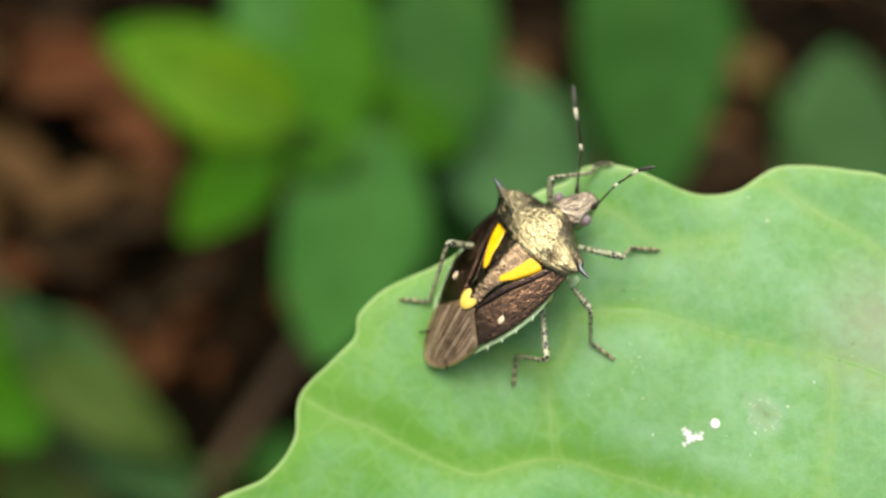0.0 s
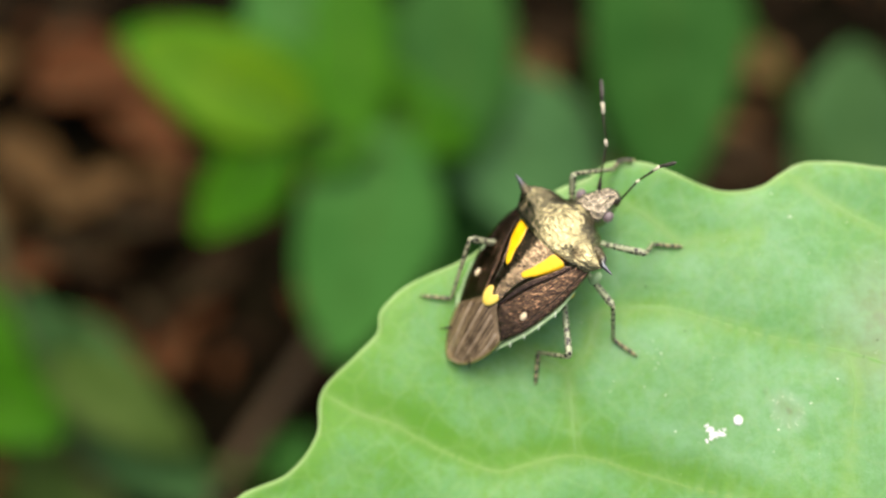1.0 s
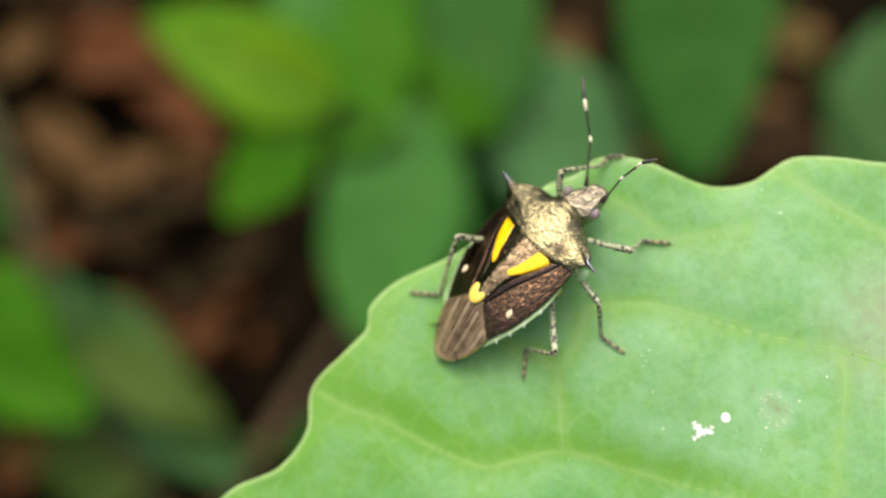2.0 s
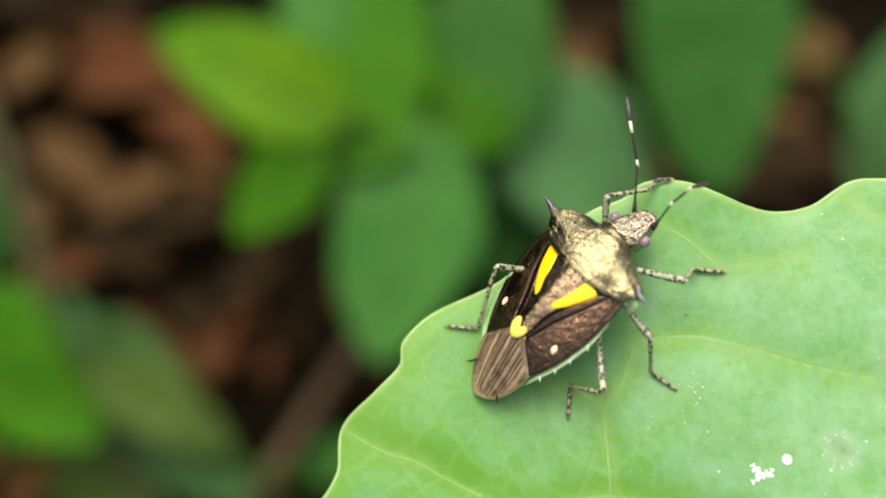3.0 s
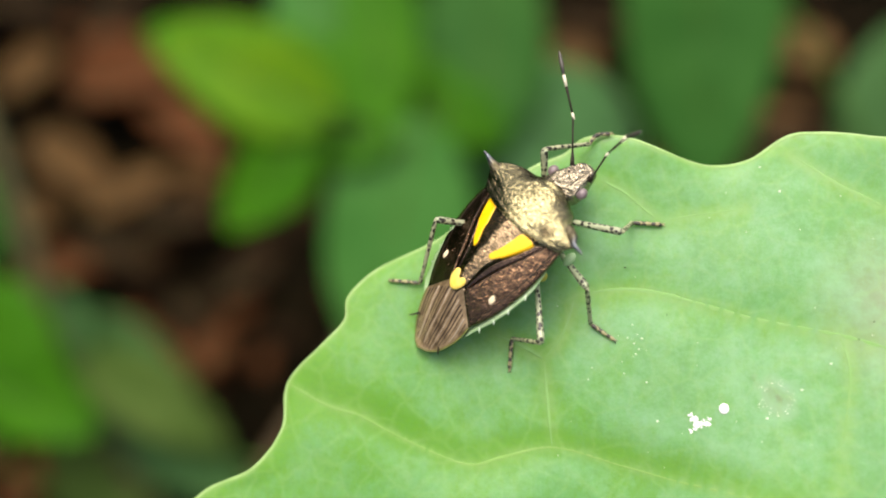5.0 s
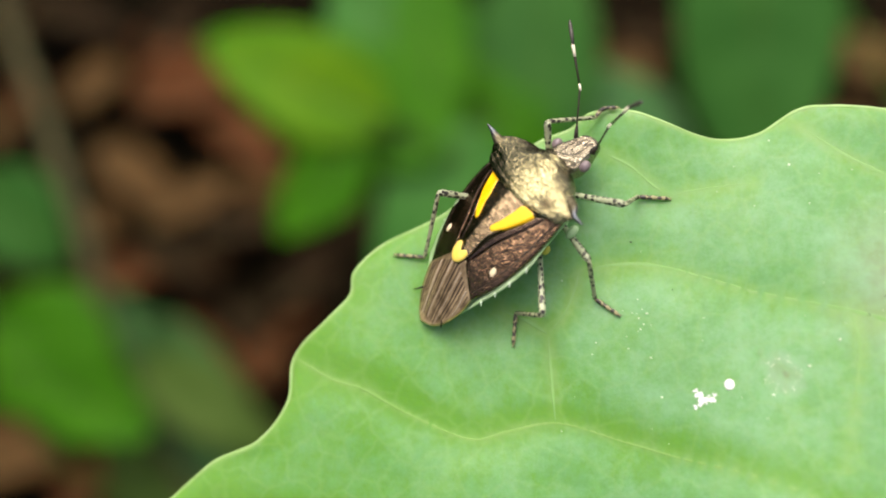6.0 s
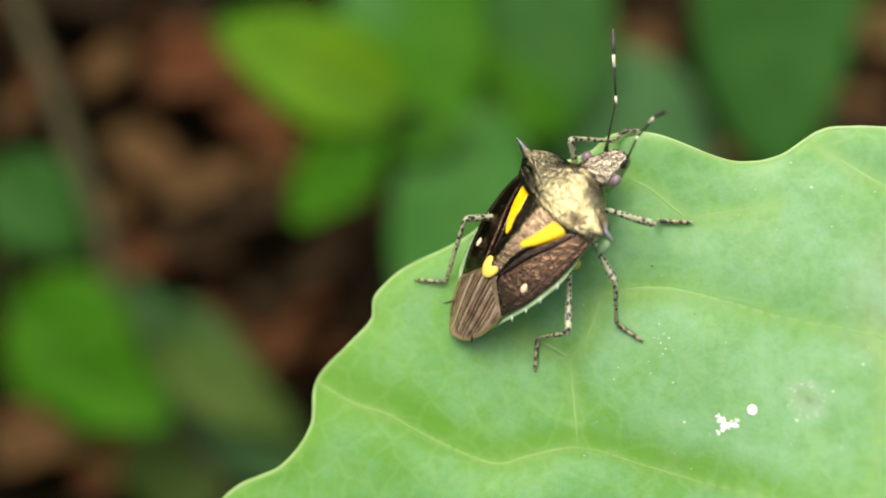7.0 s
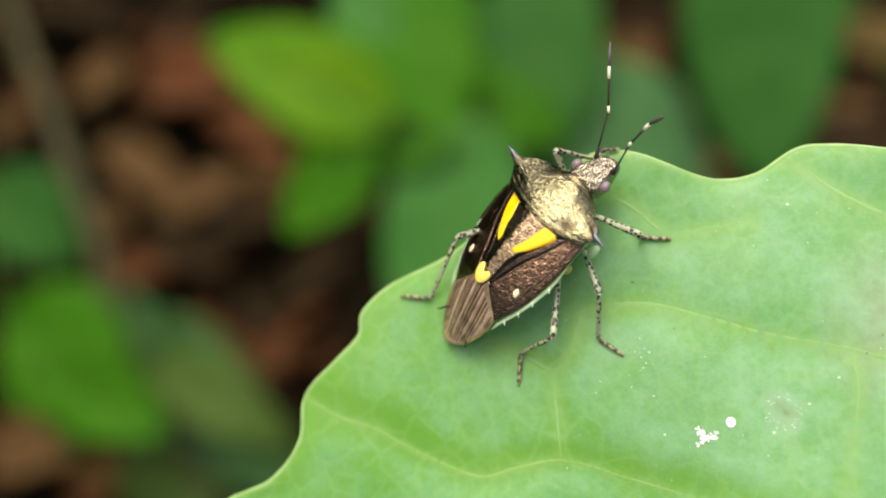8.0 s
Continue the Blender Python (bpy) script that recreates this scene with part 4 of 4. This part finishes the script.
def motions():
    bug, limbs, feelers = BUG
    walk(bug, [(t, LEAF @ bug_pose(s)) for t, s in LEAN])
    for (femur, tibia, tarsus), (hip, knee, ankle, toe, r) in zip(limbs, LEGS):
        first = bug_pose(0).inverted()
        h = Vector(hip)
        k0, a0 = (first @ (Vector(q) * MM) / MM for q in (knee, ankle))
        l1, l2 = (k0 - h).length, (a0 - k0).length
        rows = ([], [], [])
        for t, s in LEAN:
            inv = bug_pose(s).inverted()
            kn, an, to = (inv @ (Vector(q) * MM) / MM for q in (knee, ankle, toe))
            kn = bend(h, kn.lerp(k0, 0.6), an, l1, l2)
            for row, p, q in zip(rows, (h, kn, an), (kn, an, to)):
                row.append((t, aim(p, q)))
        for ob, row in zip((femur, tibia, tarsus), rows):
            walk(ob, row)
    for ob, (base, _), swing in zip(feelers, ANTENNAE, SWING):
        walk(ob, [(t, pose(base[0] * MM, base[1] * MM, base[2] * MM, 0, b, a)) for t, b, a in swing])


# ---- small marks on the large leaf ----
def on_leaf(x, y, up=0.0):
    return LEAF @ Matrix.Translation(Vector((x, y, leaf_z(x, y) + up)) * MM)


def leaf_specks():
    rnd = random.Random(5)
    egg = link("insect_egg", ball((0, 0, 0), 0.255, (1, 1.08, 0.2)), WHITE)
    egg.matrix_world = on_leaf(14.97, -9.78, 0.05)
    tagged(egg, "tiny round white insect egg on the leaf", "egg")
    bm = bmesh.new()
    for (ax, ay), (bx, by), count, big in (((-0.28, 0.36), (0.0, -0.1), 34, 0.07), ((0.0, -0.1), (0.53, -0.09), 36, 0.07), ((0.0, -0.12), (-0.31, -0.44), 30, 0.07), ((0.5, 0.05), (0.68, 0.22), 12, 0.045)):
        for k in range(count):
            t = rnd.random()
            x, y = ax + (bx - ax) * t + rnd.gauss(0, 0.08), ay + (by - ay) * t + rnd.gauss(0, 0.08)
            ball((x, y, leaf_z(13.64 + x, -10.47 + y) - leaf_z(13.64, -10.47) + rnd.random() * 0.01), big * (0.45 + 0.6 * rnd.random()), (1, 1, 0.22), 5, 7, bm)
    dung = link("white_dropping", bm, WHITE)
    dung.matrix_world = on_leaf(13.64, -10.47, 0.008)
    tagged(dung, "crumbly white dropping stuck on the leaf", "dropping")
    bm = bmesh.new()
    spots = [(10.55, -6.38), (10.96, -6.13), (10.79, -6.69), (20.35, -7.52), (9.99, -7.95), (18.85, -8.84), (11.64, -10.44), (11.13, -8.42), (17.06, -10.28), (17.44, 2.93), (18.36, 1.56), (19.25, -0.53)]
    spots += [(10.6 + rnd.gauss(0, 0.5), -6.3 + rnd.gauss(0, 0.5)) for k in range(10)] + [(rnd.uniform(6, 24), rnd.uniform(-13, 2)) for k in range(26)]
    spots += [(17.55 + d * math.cos(a), -9.25 + d * math.sin(a)) for d, a in ((rnd.gauss(0.85, 0.13), rnd.random() * 6.3) for k in range(48))]
    for k, (x, y) in enumerate(spots):
        c = on_leaf(x, y).translation
        size = (0.06 if k < 12 else 0.03) * (0.6 + 0.6 * rnd.random())
        ball(tuple((LEAF.inverted() @ c) / MM), size, (1 + 0.5 * rnd.random(), 1, 0.4), 5, 7, bm)
    dust = link("pale_dust", bm, DUST)
    dust.matrix_world = LEAF
    tagged(dust, "pale dust grains scattered over the leaf", "dust", kind="stuff")
    bm = bmesh.new()
    for x, y, size in ((10.21, -2.34, 0.05), (12.3, -4.9, 0.03), (21.8, -6.3, 0.04), (22.6, -5.4, 0.04)):
        ball(tuple((LEAF.inverted() @ on_leaf(x, y).translation) / MM), size, (1.2, 0.9, 0.4), 5, 7, bm)
    grit = link("dark_grit", bm, BLACK)
    grit.matrix_world = LEAF
    tagged(grit, "tiny dark grit specks on the leaf", "grit", kind="stuff")


# ---- plants and litter behind ----
def blade_mesh(length, width, droop, fold, seed, curl=0.0):
    """A pointed oval blade along +x, with a folded midrib, drooping tip and uneven rim; metres."""
    rnd = random.Random(seed)
    bm = bmesh.new()
    nu, nv = 26, 12
    ph = rnd.random() * 6
    rows = []
    for i in range(nu + 1):
        u = i / nu
        w = 0.5 * width * (math.sin(math.pi * u ** 0.8) ** 0.75 if 0 < u < 1 else 0.0) + 0.0006
        row = []
        for j in range(nv + 1):
            v = -1 + 2 * j / nv
            y = v * w * (1 + 0.05 * math.sin(9 * u + ph + 2 * v))
            z = fold * abs(v) * w - droop * length * u * u + 0.05 * width * math.sin(6 * u + ph) * v * abs(v) + curl * width * v * v * math.sin(4 * u + ph)
            z += 0.012 * width * math.cos(22 * u - 6 * abs(v)) * (1 - abs(v))
            row.append((u * length / MM, y / MM, z / MM))
        rows.append(row)
    return sheet(bm, rows, 0.3)


def rib_mesh(length, width, droop, r):
    pts = [(length * u / MM, 0, (-droop * length * u * u) / MM + 0.08) for u in (0, 0.15, 0.3, 0.45, 0.6, 0.75, 0.9)]
    return tube(pts, [r, r, r * 0.9, r * 0.75, r * 0.6, r * 0.45, r * 0.3], 6)


def place_blade(base, tip, up):
    b, t = Vector(base), Vector(tip)
    x = (t - b).normalized()
    y = Vector(up).cross(x).normalized()
    m = Matrix((x, y, x.cross(y))).transposed().to_4x4()
    m.translation = b
    return m


UP = (0.0, -0.5, 0.86)


def plant(name, label, root, crown, leaves):
    """A weed: stem from the soil to the crown, stalked leaves (base, tip, width, material, up)."""
    thing = empty(name, Matrix.Translation(root))
    tagged(thing, label, "plant", group="weeds in the background")
    r, c = Vector((0, 0, -0.004)), Vector(crown) - Vector(root)
    path = spline([r / MM, (r.lerp(c, 0.5) + Vector((0.003, 0.002, 0))) / MM, c / MM], 8)
    part("stem", tube(path, [1.6 - 0.03 * i for i in range(len(path))], 8), WEED_STALK, thing)
    for k, (base, tip, width, material, up) in enumerate(leaves):
        b, t = Vector(base) - Vector(root), Vector(tip) - Vector(root)
        length = (t - b).length
        ob = part("leaf", blade_mesh(length * 1.02, width, 0.06, 0.12, 11 * k + len(name)), material, thing)
        ob.matrix_local = place_blade(b, t, up)
        part("midrib", rib_mesh(length * 1.02, width, 0.06, 0.45), WEED_STALK, ob)
        part("leaf_stalk", tube(spline([c / MM, (c.lerp(b, 0.5) + Vector((0, 0, 0.003))) / MM, b / MM], 5), 0.7, 6), WEED_STALK, thing)


def weeds():
    plant("bushy_weed", "leafy weed with yellow-green and blue-green leaves", (-0.006, 0.104, 0.0), (-0.008, 0.106, 0.070), [
        ((-0.0268, 0.0953, 0.0981), (-0.0586, 0.1097, 0.1054), 0.018, SPRING, UP),
        ((-0.0167, 0.0954, 0.0897), (-0.0636, 0.1160, 0.1012), 0.023, GREEN, UP),
        ((-0.0472, 0.1111, 0.0942), (-0.0643, 0.1172, 0.0984), 0.010, PALE, UP),
        ((-0.0200, 0.1020, 0.0833), (-0.0212, 0.1395, 0.1062), 0.014, GREEN, UP),
        ((-0.0232, 0.1220, 0.0799), (-0.0422, 0.1453, 0.0932), 0.022, BLUISH, UP),
        ((-0.0310, 0.0934, 0.0956), (-0.0478, 0.0810, 0.0848), 0.013, GREEN, UP),
        ((-0.0119, 0.1015, 0.0902), (-0.0228, 0.0632, 0.0692), 0.026, BLUISH, UP),
        ((-0.0011, 0.1100, 0.0670), (0.0013, 0.1578, 0.0968), 0.023, DEEP, UP),
        ((-0.0109, 0.1120, 0.0756), (-0.0282, 0.1070, 0.0722), 0.017, DEEP, UP),
        ((-0.0096, 0.1086, 0.0757), (-0.0165, 0.1231, 0.0854), 0.015, GREEN, UP),
        ((-0.0096, 0.1136, 0.0815), (0.0035, 0.1081, 0.0753), 0.011, GREEN, UP),
        ((0.0001, 0.1298, 0.0731), (0.0331, 0.1019, 0.0470), 0.031, PALE, UP),
        ((-0.0024, 0.1366, 0.0657), (0.0020, 0.0968, 0.0363), 0.019, DEEP, UP),
        ((-0.0009, 0.1299, 0.0490), (-0.0238, 0.1594, 0.0690), 0.027, DEEP, UP)])
    plant("tall_weed", "upright weed with broad deep green leaves", (0.056, 0.160, 0.0), (0.050, 0.152, 0.094), [
        ((0.0419, 0.1478, 0.1021), (0.0431, 0.1001, 0.0699), 0.031, DEEP, UP),
        ((0.0870, 0.1034, 0.0492), (0.0871, 0.1375, 0.0746), 0.029, DULLDEEP, UP)])
    plant("low_weed", "low weed with bright and dusty green leaves", (-0.118, 0.066, 0.0), (-0.118, 0.070, 0.040), [
        ((-0.1130, 0.0763, 0.0612), (-0.0842, 0.0643, 0.0555), 0.027, GREEN, UP),
        ((-0.0944, 0.0860, 0.0605), (-0.0875, 0.0613, 0.0438), 0.019, DULLDEEP, UP),
        ((-0.0873, 0.0465, 0.0193), (-0.0765, 0.0784, 0.0409), 0.026, DULL, UP),
        ((-0.1233, 0.1092, 0.0677), (-0.1032, 0.0937, 0.0572), 0.020, DEEP, UP),
        ((-0.0996, 0.0631, 0.0667), (-0.0755, 0.0532, 0.0576), 0.016, GREEN, UP),
        ((-0.0822, 0.0718, 0.0533), (-0.0543, 0.0575, 0.0412), 0.014, DULL, UP),
        ((-0.0809, 0.0688, 0.0440), (-0.0516, 0.0503, 0.0291), 0.015, DULLDEEP, UP),
        ((-0.0906, 0.0844, 0.0497), (-0.0651, 0.0725, 0.0393), 0.011, DULLDEEP, UP),
        ((-0.0373, 0.0549, 0.0298), (-0.0313, 0.0638, 0.0358), 0.009, DEEP, UP)])



def dead_leaves(material, label, spots):
    rnd = random.Random(len(label))
    for k, ((x, y), length, width, turn) in enumerate(spots):
        a = radians(turn)
        ob = empty("dead_leaf", Matrix())
        part("blade", blade_mesh(length, width, 0.10, 0.35, 50 + k + len(label), 0.12), material, ob)
        part("midrib", rib_mesh(length, width, 0.10, 0.5), TWIG, ob)
        ob.matrix_world = pose(x - 0.5 * length * math.cos(a), y - 0.5 * length * math.sin(a), 0.009, rnd.uniform(-14, 14), rnd.uniform(-4, 2), turn)
        tagged(ob, label, "dead leaf", group="leaf litter")


def litter():
    rnd = random.Random(3)
    dead_leaves(RUST, "curled rust-brown dead leaf on the soil", [((-0.103, 0.187), 0.042, 0.029, 10), ((-0.088, 0.170), 0.034, 0.015, -38), ((-0.113, 0.122), 0.023, 0.010, 20), ((-0.109, 0.101), 0.016, 0.012, 60), ((-0.084, 0.097), 0.019, 0.010, -10), ((-0.109, 0.063), 0.016, 0.012, 80), ((-0.069, 0.097), 0.014, 0.009, 70)])
    dead_leaves(TAN, "tan dead leaf lying on the soil", [((-0.138, 0.192), 0.022, 0.019, 75), ((-0.117, 0.156), 0.035, 0.013, -40), ((-0.099, 0.147), 0.027, 0.013, 40), ((-0.163, 0.176), 0.015, 0.010, 80), ((-0.128, 0.070), 0.023, 0.018, 20), ((0.022, 0.189), 0.021, 0.013, 60), ((0.089, 0.195), 0.022, 0.019, 50)])
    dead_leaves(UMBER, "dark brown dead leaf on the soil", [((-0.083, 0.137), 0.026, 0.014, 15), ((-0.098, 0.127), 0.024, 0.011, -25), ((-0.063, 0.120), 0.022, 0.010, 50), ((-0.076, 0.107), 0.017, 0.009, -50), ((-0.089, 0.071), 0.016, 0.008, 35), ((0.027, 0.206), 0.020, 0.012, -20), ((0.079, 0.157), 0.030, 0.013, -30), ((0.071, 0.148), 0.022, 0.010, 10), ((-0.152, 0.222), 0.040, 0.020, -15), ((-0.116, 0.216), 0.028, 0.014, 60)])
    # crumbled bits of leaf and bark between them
    for material, count, label in ((UMBER, 620, "crumbled brown leaf bits on the soil, shade in their colour"), (TAN, 190, "tan crumbled leaf bits on the soil"), (RUST, 170, "rust-brown crumbled leaf bits on the soil")):
        bm = bmesh.new()
        for k in range(count):
            d, a = 0.03 + 0.33 * rnd.random() ** 0.7, rnd.uniform(0, 2 * math.pi)
            x, y = d * math.cos(a), 0.13 + d * math.sin(a)
            size, turn, bow = rnd.uniform(2, 7.5), rnd.uniform(0, 6.3), rnd.uniform(-0.25, 0.5)
            rows = []
            for i in range(4):
                u = -1 + 2 * i / 3
                row = []
                for j in range(4):
                    v = -1 + 2 * j / 3
                    px, py = size * u * (1 - 0.25 * v * v + 0.1 * math.sin(5 * v + k)), 0.6 * size * v * (1 - 0.35 * u * u)
                    row.append((x / MM + px * math.cos(turn) - py * math.sin(turn), y / MM + px * math.sin(turn) + py * math.cos(turn), 5.5 + bow * size * (u * u + 0.5 * v * v) + 0.25 * px * math.sin(k)))
                rows.append(row)
            sheet(bm, rows, 0.3)
        tagged(link("leaf_crumbs", bm, material), label, "leaf litter", kind="stuff")
    for name, label, path, r in (("dry_stem", "olive-brown dry stem leaning over the litter", [(-119.7, 155.4, 111.4), (-110.0, 130.7, 95.9), (-99.9, 108.8, 83.4), (-91.4, 88.3, 69.7), (-86.9, 72.1, 51.0), (-62, 36, -3)], 1.6),
                                 ("fallen_twig", "brown fallen twig lying on the litter", [(-30.5, 110.4, 10.0), (-35.9, 94.5, 14.0), (-43.3, 79.0, 15.0), (-50.8, 65.8, 13.0), (-59.3, 52.5, 6.0)], 1.9)):
        line = spline(path, 8)
        tw = empty(name, Matrix())
        skin_of = TWIG if name == "dry_stem" else BARK
        part("stalk", tube(line, [r * (0.9 + 0.01 * i + 0.08 * noise.noise(Vector((i * 0.7, r, 0)))) for i in range(len(line))], 10), skin_of, tw)
        for k in (5, 13, 19, 27):
            part("stem_node", ball(line[k], r * 1.25, (1, 1, 0.8), 8, 10), skin_of, tw)
        tagged(tw, label, "stem")


ground()
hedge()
large_leaf()
BUG = shield_bug()
leaf_specks()
weeds()
litter()
motions()
